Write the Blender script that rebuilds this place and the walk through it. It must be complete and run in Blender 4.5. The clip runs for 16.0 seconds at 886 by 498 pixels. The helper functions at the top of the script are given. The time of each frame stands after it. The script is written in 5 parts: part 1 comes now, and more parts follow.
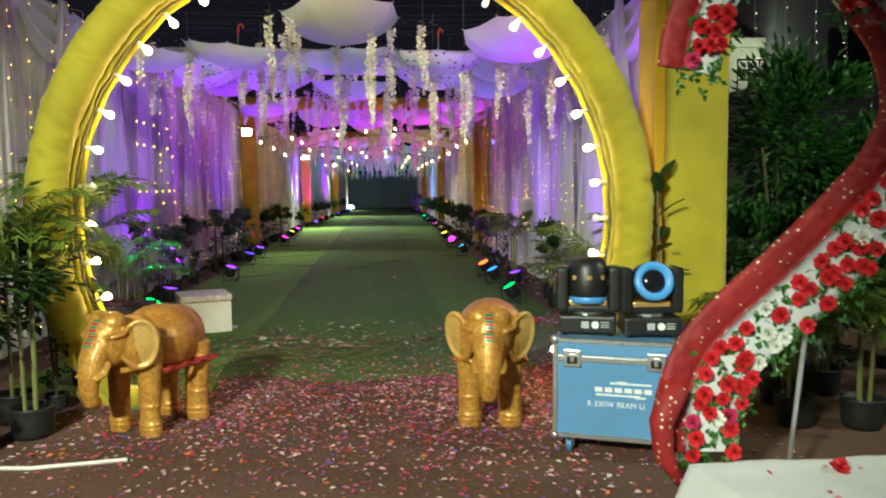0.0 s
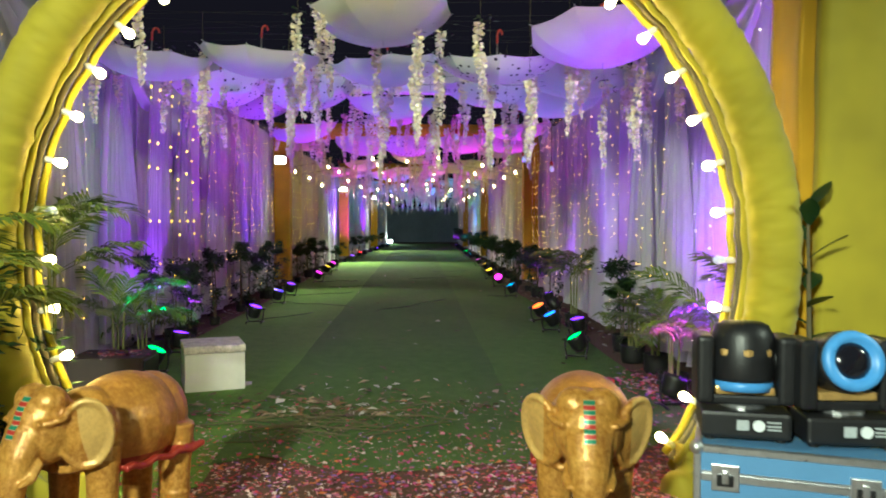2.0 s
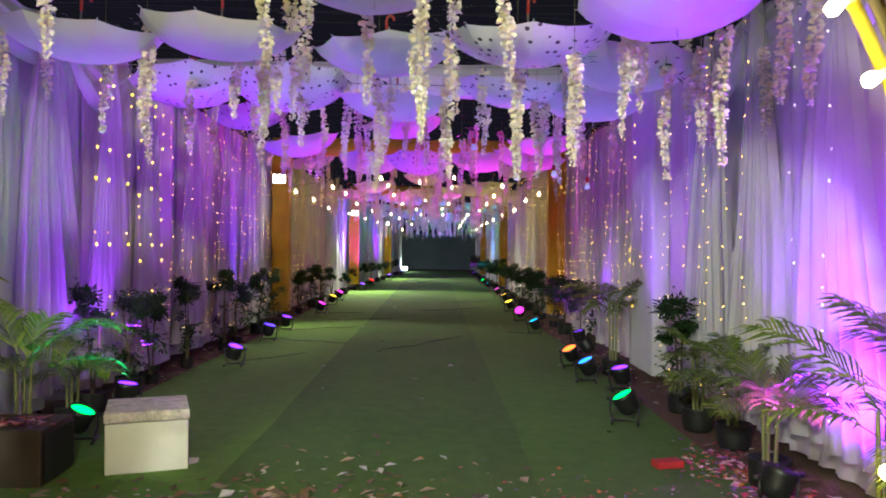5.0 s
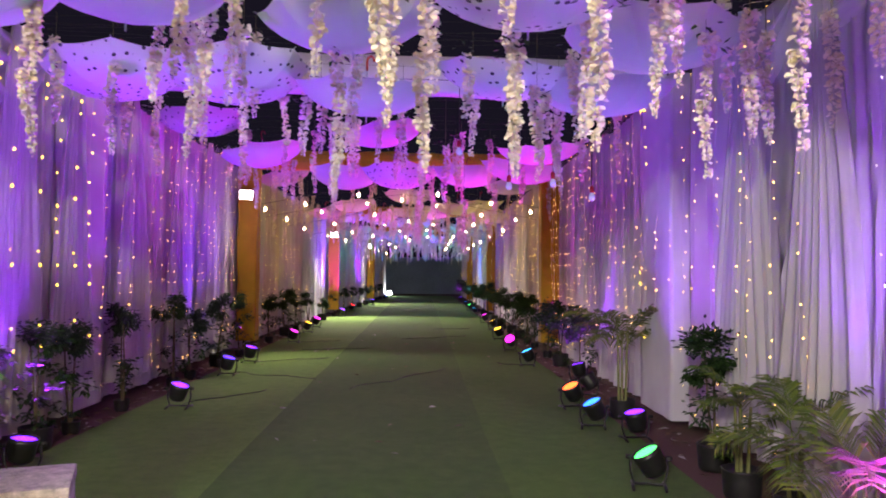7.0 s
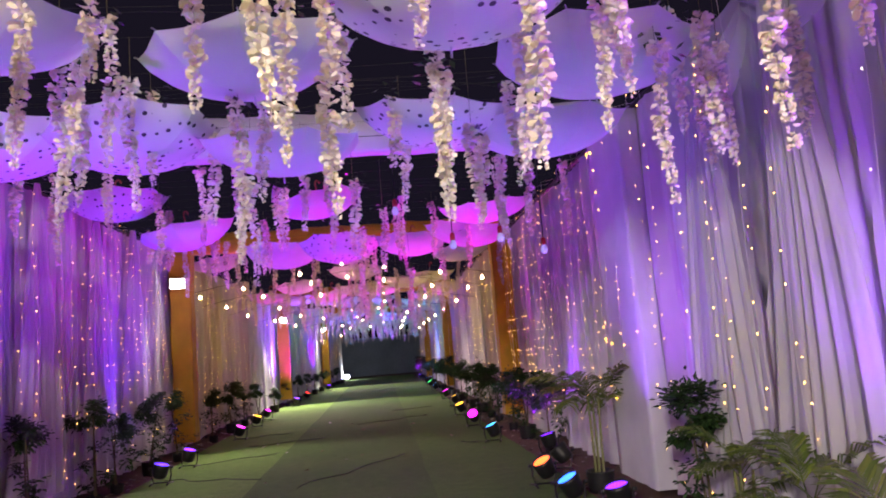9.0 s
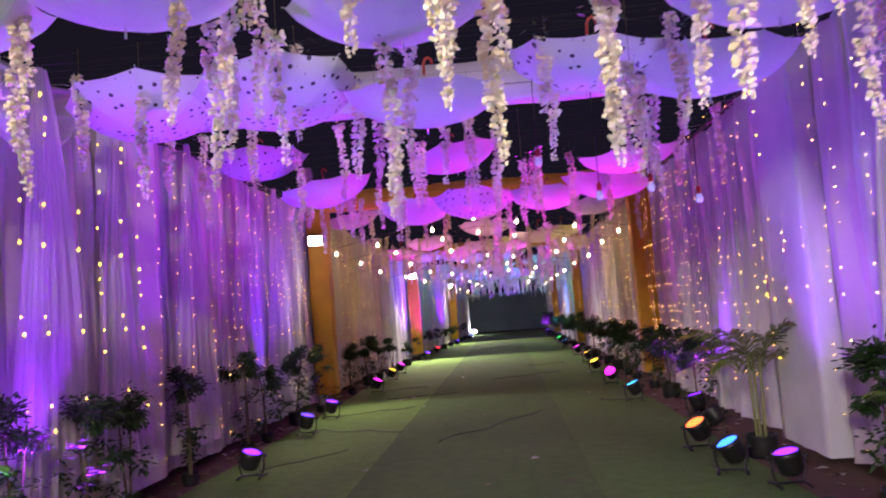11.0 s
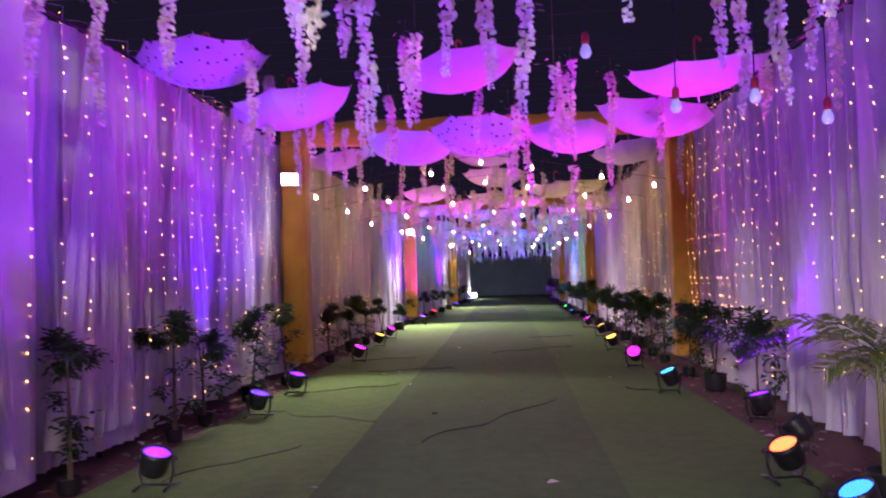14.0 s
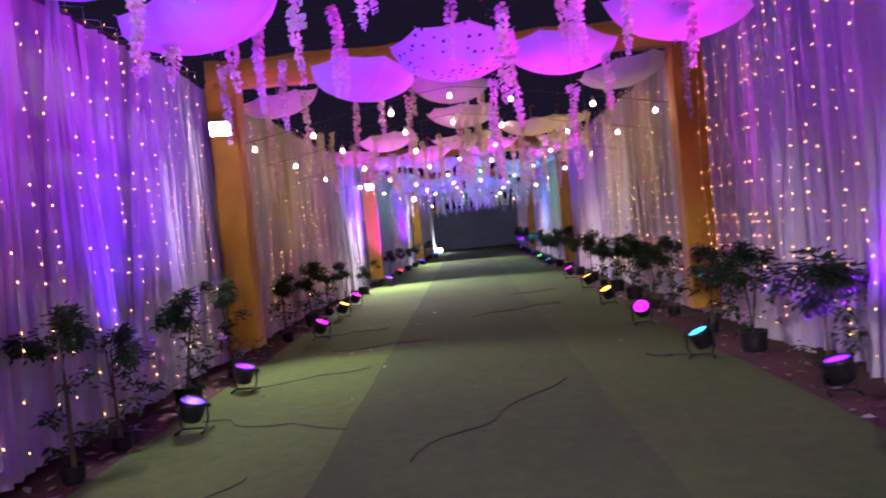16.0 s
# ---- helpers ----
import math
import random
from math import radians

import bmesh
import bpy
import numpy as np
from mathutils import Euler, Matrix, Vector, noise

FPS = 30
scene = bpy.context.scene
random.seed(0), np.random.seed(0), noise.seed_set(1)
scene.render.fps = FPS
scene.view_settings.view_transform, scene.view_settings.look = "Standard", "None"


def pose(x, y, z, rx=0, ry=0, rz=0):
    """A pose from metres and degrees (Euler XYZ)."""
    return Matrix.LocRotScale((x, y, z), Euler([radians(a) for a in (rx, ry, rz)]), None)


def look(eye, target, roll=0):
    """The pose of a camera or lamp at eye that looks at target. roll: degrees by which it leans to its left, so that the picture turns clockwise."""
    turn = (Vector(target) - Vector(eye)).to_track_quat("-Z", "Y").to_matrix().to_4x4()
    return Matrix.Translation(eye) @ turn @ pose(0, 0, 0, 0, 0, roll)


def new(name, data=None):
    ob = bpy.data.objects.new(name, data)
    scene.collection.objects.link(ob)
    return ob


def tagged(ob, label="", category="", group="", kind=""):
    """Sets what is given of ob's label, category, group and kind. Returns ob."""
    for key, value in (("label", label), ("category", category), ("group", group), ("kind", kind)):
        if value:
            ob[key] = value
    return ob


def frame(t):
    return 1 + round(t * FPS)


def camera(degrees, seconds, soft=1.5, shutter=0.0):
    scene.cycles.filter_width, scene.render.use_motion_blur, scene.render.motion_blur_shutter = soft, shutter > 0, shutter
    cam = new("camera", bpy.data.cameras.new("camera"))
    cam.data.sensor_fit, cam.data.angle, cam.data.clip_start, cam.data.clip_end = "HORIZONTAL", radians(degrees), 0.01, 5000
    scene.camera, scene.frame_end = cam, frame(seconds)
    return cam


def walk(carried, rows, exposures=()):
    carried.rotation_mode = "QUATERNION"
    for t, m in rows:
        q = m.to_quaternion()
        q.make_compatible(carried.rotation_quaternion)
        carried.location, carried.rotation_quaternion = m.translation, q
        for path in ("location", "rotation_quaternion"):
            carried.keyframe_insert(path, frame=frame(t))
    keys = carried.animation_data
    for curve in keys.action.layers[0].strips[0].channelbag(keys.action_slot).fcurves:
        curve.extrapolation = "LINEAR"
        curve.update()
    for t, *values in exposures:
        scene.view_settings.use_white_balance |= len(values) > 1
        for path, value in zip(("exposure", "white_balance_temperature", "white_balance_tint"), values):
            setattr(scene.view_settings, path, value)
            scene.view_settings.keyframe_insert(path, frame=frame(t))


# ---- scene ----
cam = camera(59.8, 16.0, 1.9, 0.4)
PATH = [
    (0, (-0.114, 0.43, 1.584), (0.05, 2.416, 1.422), -0.5),
    (0.5, (-0.103, 0.785, 1.587), (0.015, 2.776, 1.444), -0.4),
    (1, (-0.213, 1.184, 1.583), (-0.077, 3.175, 1.45), -0.4),
    (1.5, (-0.207, 1.525, 1.55), (-0.091, 3.52, 1.459), -0.8),
    (2, (-0.168, 1.922, 1.547), (-0.102, 3.92, 1.476), 0.1),
    (2.5, (-0.228, 2.303, 1.527), (-0.204, 4.303, 1.499), 1.3),
    (3, (-0.23, 2.627, 1.551), (-0.235, 4.627, 1.559), 0.6),
    (3.5, (-0.156, 2.956, 1.549), (-0.147, 4.956, 1.554), 0.3),
    (3.7, (-0.142, 3.067, 1.54), (-0.126, 5.067, 1.536), 0.4),
    (5.8, (-0.048, 4.247, 1.539), (-0.022, 6.246, 1.546), 0.7),
    (6, (-0.074, 4.41, 1.538), (-0.021, 6.409, 1.561), 0.7),
    (6.5, (-0.099, 4.692, 1.525), (-0.019, 6.69, 1.572), 0.6),
    (7, (0.006, 5.077, 1.51), (0.062, 7.075, 1.572), 0.5),
    (7.5, (0.06, 5.369, 1.499), (0.263, 7.358, 1.554), 0.1),
    (8, (0.097, 5.599, 1.538), (0.452, 7.552, 1.781), -0.7),
    (8.2, (0.11, 5.724, 1.501), (0.426, 7.679, 1.78), -1.6),
    (10.3, (0.197, 5.908, 1.44), (0.259, 7.896, 1.653), -4.7),
    (10.5, (0.132, 5.944, 1.448), (0.146, 7.933, 1.661), -4.2),
    (11, (-0.026, 6.074, 1.47), (-0.172, 8.062, 1.637), -4.4),
    (11.5, (-0.038, 6.347, 1.477), (-0.242, 8.333, 1.598), -4.2),
    (12, (-0.004, 6.667, 1.493), (-0.253, 8.646, 1.643), -2.5),
    (12.5, (-0.063, 7.059, 1.464), (-0.263, 9.045, 1.586), -1.9),
    (13, (-0.096, 7.465, 1.452), (-0.294, 9.453, 1.56), -2.1),
    (13.5, (-0.058, 7.881, 1.489), (-0.309, 9.861, 1.611), -1.3),
    (14, (-0.133, 8.319, 1.452), (-0.292, 10.312, 1.52), -1.6),
    (14.5, (-0.15, 8.793, 1.444), (-0.201, 10.793, 1.453), -3.1),
    (15, (-0.157, 9.283, 1.439), (-0.119, 11.283, 1.417), -3.7),
    (15.5, (-0.322, 9.725, 1.466), (-0.263, 11.724, 1.419), -4.6),
    (16, (-0.401, 10.11, 1.485), (-0.465, 12.108, 1.429), -5.4),
]
walk(cam, [(t, look(eye, target, roll)) for t, eye, target, roll in PATH],
     [(0, 0.0, 6500, -18), (1.5, 0.0, 6250, -19), (3.5, 0.0, 6250, -28), (6, 0.08, 6500, 2), (8, 0.06, 6450, 22), (10.5, 0.1, 6400, 22), (13, 0.18, 5950, 33), (16, 0.2, 5700, 42)])


# ---------------- world and large lights ----------------
world = bpy.data.worlds.new("night")
scene.world = world
world.use_nodes = True
bg = world.node_tree.nodes["Background"]
bg.inputs["Color"].default_value = (0.05, 0.042, 0.08, 1)
bg.inputs["Strength"].default_value = 0.16


def lamp(name, kind, place, target, power, colour, size=0.3, angle=60, blend=0.6, parent=None):
    data = bpy.data.lights.new(name, kind)
    data.energy, data.color = power, colour
    if kind == "AREA":
        data.size = size
    else:
        data.shadow_soft_size = size
    if kind == "SPOT":
        data.spot_size, data.spot_blend = radians(angle), blend
    ob = new(name, data)
    ob.matrix_world = look(place, target)
    return ob


# unseen floods: one behind the walker, two added to brighten bush and garlands
lamp("venue_flood", "SPOT", (-3.2, -2.6, 4.2), (-1.0, 4.9, 0.25), 4800, (1.0, 0.94, 0.84), 0.3, 54, 0.6)
lamp("venue_flood", "AREA", (6.8, 3.0, 4.4), (4.2, 8.4, 1.8), 230, (1.0, 0.97, 0.88), 0.6)
lamp("venue_flood", "SPOT", (0.6, 0.5, 5.2), (-0.7, 8.6, 2.4), 1700, (1.0, 0.86, 0.62), 0.15, 38, 0.8)

# ---------------- materials ----------------


def nodes_of(name):
    m = bpy.data.materials.new(name)
    m.use_nodes = True
    nt = m.node_tree
    return m, nt, nt.nodes["Principled BSDF"]


def add(nt, kind, **values):
    n = nt.nodes.new(kind)
    for k, v in values.items():
        n.inputs[k].default_value = v
    return n


def coords(nt, scale=(1, 1, 1), world_space=False):
    mp = nt.nodes.new("ShaderNodeMapping")
    mp.inputs["Scale"].default_value = scale
    if world_space:
        g = nt.nodes.new("ShaderNodeNewGeometry")
        nt.links.new(g.outputs["Position"], mp.inputs["Vector"])
    else:
        tc = nt.nodes.new("ShaderNodeTexCoord")
        nt.links.new(tc.outputs["Object"], mp.inputs["Vector"])
    return mp.outputs["Vector"]


def noise_fac(nt, vec, scale, detail=4.0, rough=0.6):
    n = add(nt, "ShaderNodeTexNoise", Scale=scale, Detail=detail, Roughness=rough)
    nt.links.new(vec, n.inputs["Vector"])
    return n.outputs["Fac"]


def ramp(nt, fac, stops):
    r = nt.nodes.new("ShaderNodeValToRGB")
    els = r.color_ramp.elements
    while len(els) < len(stops):
        els.new(0.5)
    for e, (p, c) in zip(els, stops):
        e.position, e.color = p, (*c, 1)
    nt.links.new(fac, r.inputs["Fac"])
    return r.outputs["Color"]


def mix(nt, fac, a, b, mode="MIX"):
    m = nt.nodes.new("ShaderNodeMix")
    m.data_type, m.blend_type = "RGBA", mode
    for sock, val in ((m.inputs[0], fac), (m.inputs[6], a), (m.inputs[7], b)):
        if isinstance(val, (int, float)):
            sock.default_value = val
        elif isinstance(val, tuple):
            sock.default_value = (*val, 1)
        else:
            nt.links.new(val, sock)
    return m.outputs[2]


def bump(nt, p, height, strength=0.3, distance=0.01):
    b = add(nt, "ShaderNodeBump", Strength=strength, Distance=distance)
    nt.links.new(height, b.inputs["Height"])
    nt.links.new(b.outputs["Normal"], p.inputs["Normal"])


def shade(c, k):
    return tuple(min(1.0, v * k) for v in c)


def surface(name, colour, rough=0.6, metal=0.0, vary=0.25, scale=6.0, grain=60.0, relief=0.2, depth=0.004, world_space=False, spec=0.5, by_object=0.0):
    """Base colour with broad stains, fine grain, uneven gloss and a fine relief."""
    m, nt, p = nodes_of(name)
    v = coords(nt, world_space=world_space)
    broad, fine = noise_fac(nt, v, scale), noise_fac(nt, v, grain, 2.0)
    c = ramp(nt, broad, [(0.3, shade(colour, 1 - vary)), (0.7, shade(colour, 1 + vary * 0.6))])
    c = mix(nt, 0.35, c, ramp(nt, fine, [(0.3, shade(colour, 1 - vary)), (0.75, shade(colour, 1 + vary))]))
    if by_object:
        oi = nt.nodes.new("ShaderNodeObjectInfo")
        k = ramp(nt, oi.outputs["Random"], [(0.0, (1 - by_object,) * 3), (1.0, (1.0, 1.0, 1.0))])
        c = mix(nt, 1.0, c, k, "MULTIPLY")
    nt.links.new(c, p.inputs["Base Color"])
    p.inputs["Metallic"].default_value = metal
    p.inputs["Specular IOR Level"].default_value = spec
    r = add(nt, "ShaderNodeMapRange", **{"To Min": max(0.03, rough - 0.12), "To Max": min(1.0, rough + 0.12)})
    nt.links.new(fine, r.inputs["Value"])
    nt.links.new(r.outputs["Result"], p.inputs["Roughness"])
    if relief:
        bump(nt, p, fine, relief, depth)
    return m


def cloth(name, colour, through_light=0.35, sheer=0.0, vary=0.12, weave=500.0, spangle=None):
    """Thin cloth that lets some light through; sheer cloth also lets the eye through."""
    m, nt, p = nodes_of(name)
    v = coords(nt, world_space=True)
    big, fine = noise_fac(nt, v, 1.3, 3.0), noise_fac(nt, v, weave, 1.0)
    c = ramp(nt, big, [(0.3, shade(colour, 1 - vary)), (0.7, shade(colour, 1 + vary * 0.5))])
    oi = nt.nodes.new("ShaderNodeObjectInfo")
    c = mix(nt, 0.10, c, ramp(nt, oi.outputs["Random"], [(0.0, (0.75, 0.62, 0.72)), (0.5, (0.9, 0.9, 0.92)), (1.0, (0.7, 0.7, 0.86))]), "MULTIPLY")
    nt.links.new(c, p.inputs["Base Color"])
    p.inputs["Roughness"].default_value = 0.75
    p.inputs["Sheen Weight"].default_value = 0.25
    bump(nt, p, fine, 0.12, 0.001)
    tl = nt.nodes.new("ShaderNodeBsdfTranslucent")
    nt.links.new(c, tl.inputs["Color"])
    mx = nt.nodes.new("ShaderNodeMixShader")
    mx.inputs["Fac"].default_value = through_light
    nt.links.new(p.outputs[0], mx.inputs[1])
    nt.links.new(tl.outputs[0], mx.inputs[2])
    last = mx.outputs[0]
    if sheer:
        tr = nt.nodes.new("ShaderNodeBsdfTransparent")
        m2 = nt.nodes.new("ShaderNodeMixShader")
        m2.inputs["Fac"].default_value = sheer
        nt.links.new(last, m2.inputs[1])
        nt.links.new(tr.outputs[0], m2.inputs[2])
        last = m2.outputs[0]
    nt.links.new(last, nt.nodes["Material Output"].inputs["Surface"])
    return m


def glow(name, colour, strength, sampled=True):
    m, nt, p = nodes_of(name)
    p.inputs["Base Color"].default_value = (*colour, 1)
    p.inputs["Emission Color"].default_value = (*colour, 1)
    p.inputs["Emission Strength"].default_value = strength
    p.inputs["Roughness"].default_value = 0.3
    if not sampled:
        m.cycles.emission_sampling = "NONE"
    return m


def dotted(name, colour, dot, scale=9.0):
    """White umbrella cloth printed with scattered dark dots."""
    m, nt, p = nodes_of(name)
    v = coords(nt)
    vo = add(nt, "ShaderNodeTexVoronoi", Scale=scale, Randomness=0.55)
    nt.links.new(v, vo.inputs["Vector"])
    c = ramp(nt, vo.outputs["Distance"], [(0.20, dot), (0.24, colour)])
    nt.links.new(c, p.inputs["Base Color"])
    p.inputs["Roughness"].default_value = 0.55
    tl = nt.nodes.new("ShaderNodeBsdfTranslucent")
    nt.links.new(c, tl.inputs["Color"])
    mx = nt.nodes.new("ShaderNodeMixShader")
    mx.inputs["Fac"].default_value = 0.3
    nt.links.new(p.outputs[0], mx.inputs[1])
    nt.links.new(tl.outputs[0], mx.inputs[2])
    nt.links.new(mx.outputs[0], nt.nodes["Material Output"].inputs["Surface"])
    return m


def leaf_material(name, colour, gloss=0.4):
    m, nt, p = nodes_of(name)
    g = nt.nodes.new("ShaderNodeNewGeometry")
    c = ramp(nt, g.outputs["Random Per Island"], [(0.0, shade(colour, 0.55)), (0.6, colour), (1.0, (colour[0] * 1.9, colour[1] * 1.5, colour[2] * 1.1))])
    nt.links.new(c, p.inputs["Base Color"])
    p.inputs["Roughness"].default_value = gloss
    tl = nt.nodes.new("ShaderNodeBsdfTranslucent")
    nt.links.new(c, tl.inputs["Color"])
    mx = nt.nodes.new("ShaderNodeMixShader")
    mx.inputs["Fac"].default_value = 0.25
    nt.links.new(p.outputs[0], mx.inputs[1])
    nt.links.new(tl.outputs[0], mx.inputs[2])
    nt.links.new(mx.outputs[0], nt.nodes["Material Output"].inputs["Surface"])
    return m


def petal_material(name, colours):
    m, nt, p = nodes_of(name)
    g = nt.nodes.new("ShaderNodeNewGeometry")
    n = len(colours)
    r = nt.nodes.new("ShaderNodeValToRGB")
    r.color_ramp.interpolation = "CONSTANT"
    els = r.color_ramp.elements
    while len(els) < n:
        els.new(0.5)
    for i, c in enumerate(colours):
        els[i].position, els[i].color = i / n, (*c, 1)
    nt.links.new(g.outputs["Random Per Island"], r.inputs["Fac"])
    nt.links.new(r.outputs["Color"], p.inputs["Base Color"])
    p.inputs["Roughness"].default_value = 0.7
    return m


CURTAIN = [cloth("curtain_white", (0.74, 0.73, 0.74), 0.3), cloth("curtain_lilac", (0.66, 0.60, 0.74), 0.3), cloth("curtain_pink", (0.72, 0.62, 0.64), 0.3)]
SHEER = cloth("sheer_drape", (0.76, 0.74, 0.78), 0.35, 0.28)
YELLOW = cloth("yellow_satin", (0.55, 0.46, 0.03), 0.25, vary=0.32)
ORANGE = cloth("orange_cloth", (0.70, 0.41, 0.02), 0.2, vary=0.2)
UMB_WHITE = cloth("umbrella_white", (0.74, 0.72, 0.73), 0.3)
UMB_DOT = dotted("umbrella_dotted", (0.76, 0.74, 0.75), (0.06, 0.05, 0.07), 13.0)
FLOWER = petal_material("garland_flowers", [(0.88, 0.82, 0.64), (0.90, 0.86, 0.72), (0.82, 0.74, 0.52), (0.88, 0.84, 0.76)])
LEAF = leaf_material("plant_leaf", (0.024, 0.062, 0.018))
PALM = leaf_material("palm_leaf", (0.11, 0.17, 0.03))
BUSH = leaf_material("bush_leaf", (0.04, 0.13, 0.025))
STEM = surface("stem", (0.12, 0.10, 0.05), 0.8)
POT = surface("black_grow_bag", (0.012, 0.012, 0.013), 0.55, scale=9)
BLACK = surface("black_plastic", (0.012, 0.012, 0.014), 0.42, vary=0.3, scale=14, grain=140)
DARKMETAL = surface("dark_metal", (0.03, 0.03, 0.033), 0.4, 0.6)
ALU = surface("aluminium", (0.62, 0.63, 0.65), 0.32, 0.9, vary=0.15, scale=20)
CASEBLUE = surface("case_blue_laminate", (0.12, 0.27, 0.50), 0.35, vary=0.12, scale=4, grain=220)
WHITEPRINT = surface("white_print", (0.75, 0.78, 0.8), 0.5, vary=0.05)
FOAM = surface("white_foam", (0.78, 0.77, 0.74), 0.85, vary=0.08, scale=8, grain=150, relief=0.4)
TWINE = surface("twine", (0.035, 0.033, 0.03), 0.95)
CABLE = surface("cable", (0.012, 0.012, 0.012), 0.6)
WHITEPLASTIC = surface("white_plastic", (0.7, 0.68, 0.62), 0.45, vary=0.1)
# unlit glass: faint emission stands in for the light it catches
CLEAR = glow("unlit_bulb_glow", (0.55, 0.6, 0.75), 0.25, False)
BULB = glow("warm_bulb", (1.0, 0.70, 0.28), 105.0)
BULBFAR = glow("festoon_bulb", (1.0, 0.68, 0.32), 50.0)
FAIRY = glow("fairy_bulb", (1.0, 0.46, 0.085), 13.0, False)
FAIRYBIG = glow("fairy_bulb_yellow", (1.0, 0.60, 0.05), 5.5, False)
FAIRYCOOL = glow("fairy_bulb_cool", (1.0, 0.86, 0.72), 5.0, False)
FLOOD = glow("flood_led", (1.0, 0.97, 0.95), 30.0)

# ---------------- mesh helpers ----------------


def mesh_of(name, bm, material, smooth=False):
    me = bpy.data.meshes.new(name)
    bm.normal_update()
    bm.to_mesh(me)
    bm.free()
    for m in material if isinstance(material, (list, tuple)) else [material]:
        me.materials.append(m)
    if smooth:
        me.polygons.foreach_set("use_smooth", [True] * len(me.polygons))
    return me


def raw_mesh(name, verts, faces, material, smooth=False):
    me = bpy.data.meshes.new(name)
    me.from_pydata([tuple(v) for v in verts], [], faces)
    for m in material if isinstance(material, (list, tuple)) else [material]:
        me.materials.append(m)
    if smooth:
        me.polygons.foreach_set("use_smooth", [True] * len(me.polygons))
    return me


def part(name, bm, material, parent, label="", smooth=False):
    me = bm if isinstance(bm, bpy.types.Mesh) else mesh_of(name, bm, material, smooth)
    ob = new(name, me)
    ob.parent = parent
    if label:
        ob["label"] = label
    return ob


def thing(name, m, label, category, group="", kind=""):
    ob = new(name)
    ob.empty_display_size = 0.1
    ob.matrix_world = m
    return tagged(ob, label, category, group, kind)


def solid(name, bm, material, m, label, category, group="", kind="", smooth=False):
    me = bm if isinstance(bm, bpy.types.Mesh) else mesh_of(name, bm, material, smooth)
    ob = new(name, me)
    ob.matrix_world = m
    return tagged(ob, label, category, group, kind)


def box(bm, lo, hi, bevel=0.0, seg=2):
    c = [(a + b) / 2 for a, b in zip(lo, hi)]
    s = [abs(b - a) for a, b in zip(lo, hi)]
    r = bmesh.ops.create_cube(bm, size=1, matrix=Matrix.Translation(c) @ Matrix.Diagonal((*s, 1)))
    if bevel:
        vs = set(r["verts"])
        es = [e for e in bm.edges if e.verts[0] in vs and e.verts[1] in vs]
        bmesh.ops.bevel(bm, geom=es, offset=bevel, segments=seg, affect="EDGES", profile=0.6)
    return bm


def boxed(lo, hi, bevel=0.0, seg=2):
    return box(bmesh.new(), lo, hi, bevel, seg)


def rod(bm, a, b, r0, r1=None, n=8):
    a, b = Vector(a), Vector(b)
    d = b - a
    m = Matrix.Translation((a + b) / 2) @ d.to_track_quat("Z", "Y").to_matrix().to_4x4()
    bmesh.ops.create_cone(bm, cap_ends=True, segments=n, radius1=r0, radius2=r0 if r1 is None else r1, depth=max(d.length, 1e-5), matrix=m)
    return bm


def ball(bm, c, r, seg=10, rings=6):
    s = r if isinstance(r, (tuple, list)) else (r, r, r)
    bmesh.ops.create_uvsphere(bm, u_segments=seg, v_segments=rings, radius=1, matrix=Matrix.Translation(c) @ Matrix.Diagonal((*s, 1)))
    return bm


def lathe(bm, profile, n=20, m=Matrix()):
    """A turned solid: profile of (radius, height), closed at both ends where the radius is 0."""
    rings = [[bm.verts.new(m @ Vector((r * math.cos(2 * math.pi * k / n), r * math.sin(2 * math.pi * k / n), z))) for k in range(n)] for r, z in profile]
    for a, b in zip(rings, rings[1:]):
        for k in range(n):
            bm.faces.new((a[k], a[(k + 1) % n], b[(k + 1) % n], b[k]))
    if profile[0][0] > 0:
        bm.faces.new(rings[0][::-1])
    if profile[-1][0] > 0:
        bm.faces.new(rings[-1])
    return bm


def tube(bm, pts, r, n=6):
    """A round tube along points, its rings turned no more than the path turns; r may be a list."""
    pts = [Vector(p) for p in pts]
    rs = r if isinstance(r, (list, tuple)) else [r] * len(pts)
    rings, q, last = [], None, None
    for i, p in enumerate(pts):
        d = (pts[min(i + 1, len(pts) - 1)] - pts[max(i - 1, 0)]).normalized()
        q = d.to_track_quat("Z", "Y") if q is None else last.rotation_difference(d) @ q
        last = d
        rings.append([bm.verts.new(p + q @ Vector((rs[i] * math.cos(2 * math.pi * k / n), rs[i] * math.sin(2 * math.pi * k / n), 0))) for k in range(n)])
    for a, b in zip(rings, rings[1:]):
        for k in range(n):
            bm.faces.new((a[k], a[(k + 1) % n], b[(k + 1) % n], b[k]))
    bm.faces.new(rings[0][::-1])
    bm.faces.new(rings[-1])
    return bm


rng = random.Random(7)

# ---------------- ground and carpets ----------------
LEFT, RIGHT, TOP, END = -3.5, 2.6, 3.5, 54.0


def left_at(y):
    """The left wall closes in towards the far end."""
    return LEFT + max(0.0, y - 26.0) * 0.045



def ground_material():
    m, nt, p = nodes_of("earth")
    v = coords(nt, world_space=True)
    a, b = noise_fac(nt, v, 0.9, 5.0), noise_fac(nt, v, 38.0, 3.0)
    c = ramp(nt, a, [(0.3, (0.085, 0.042, 0.028)), (0.55, (0.12, 0.056, 0.036)), (0.75, (0.07, 0.05, 0.03))])
    c = mix(nt, 0.5, c, ramp(nt, b, [(0.3, (0.04, 0.022, 0.015)), (0.7, (0.15, 0.08, 0.055))]))
    nt.links.new(c, p.inputs["Base Color"])
    p.inputs["Roughness"].default_value = 0.95
    bump(nt, p, b, 0.5, 0.02)
    return m


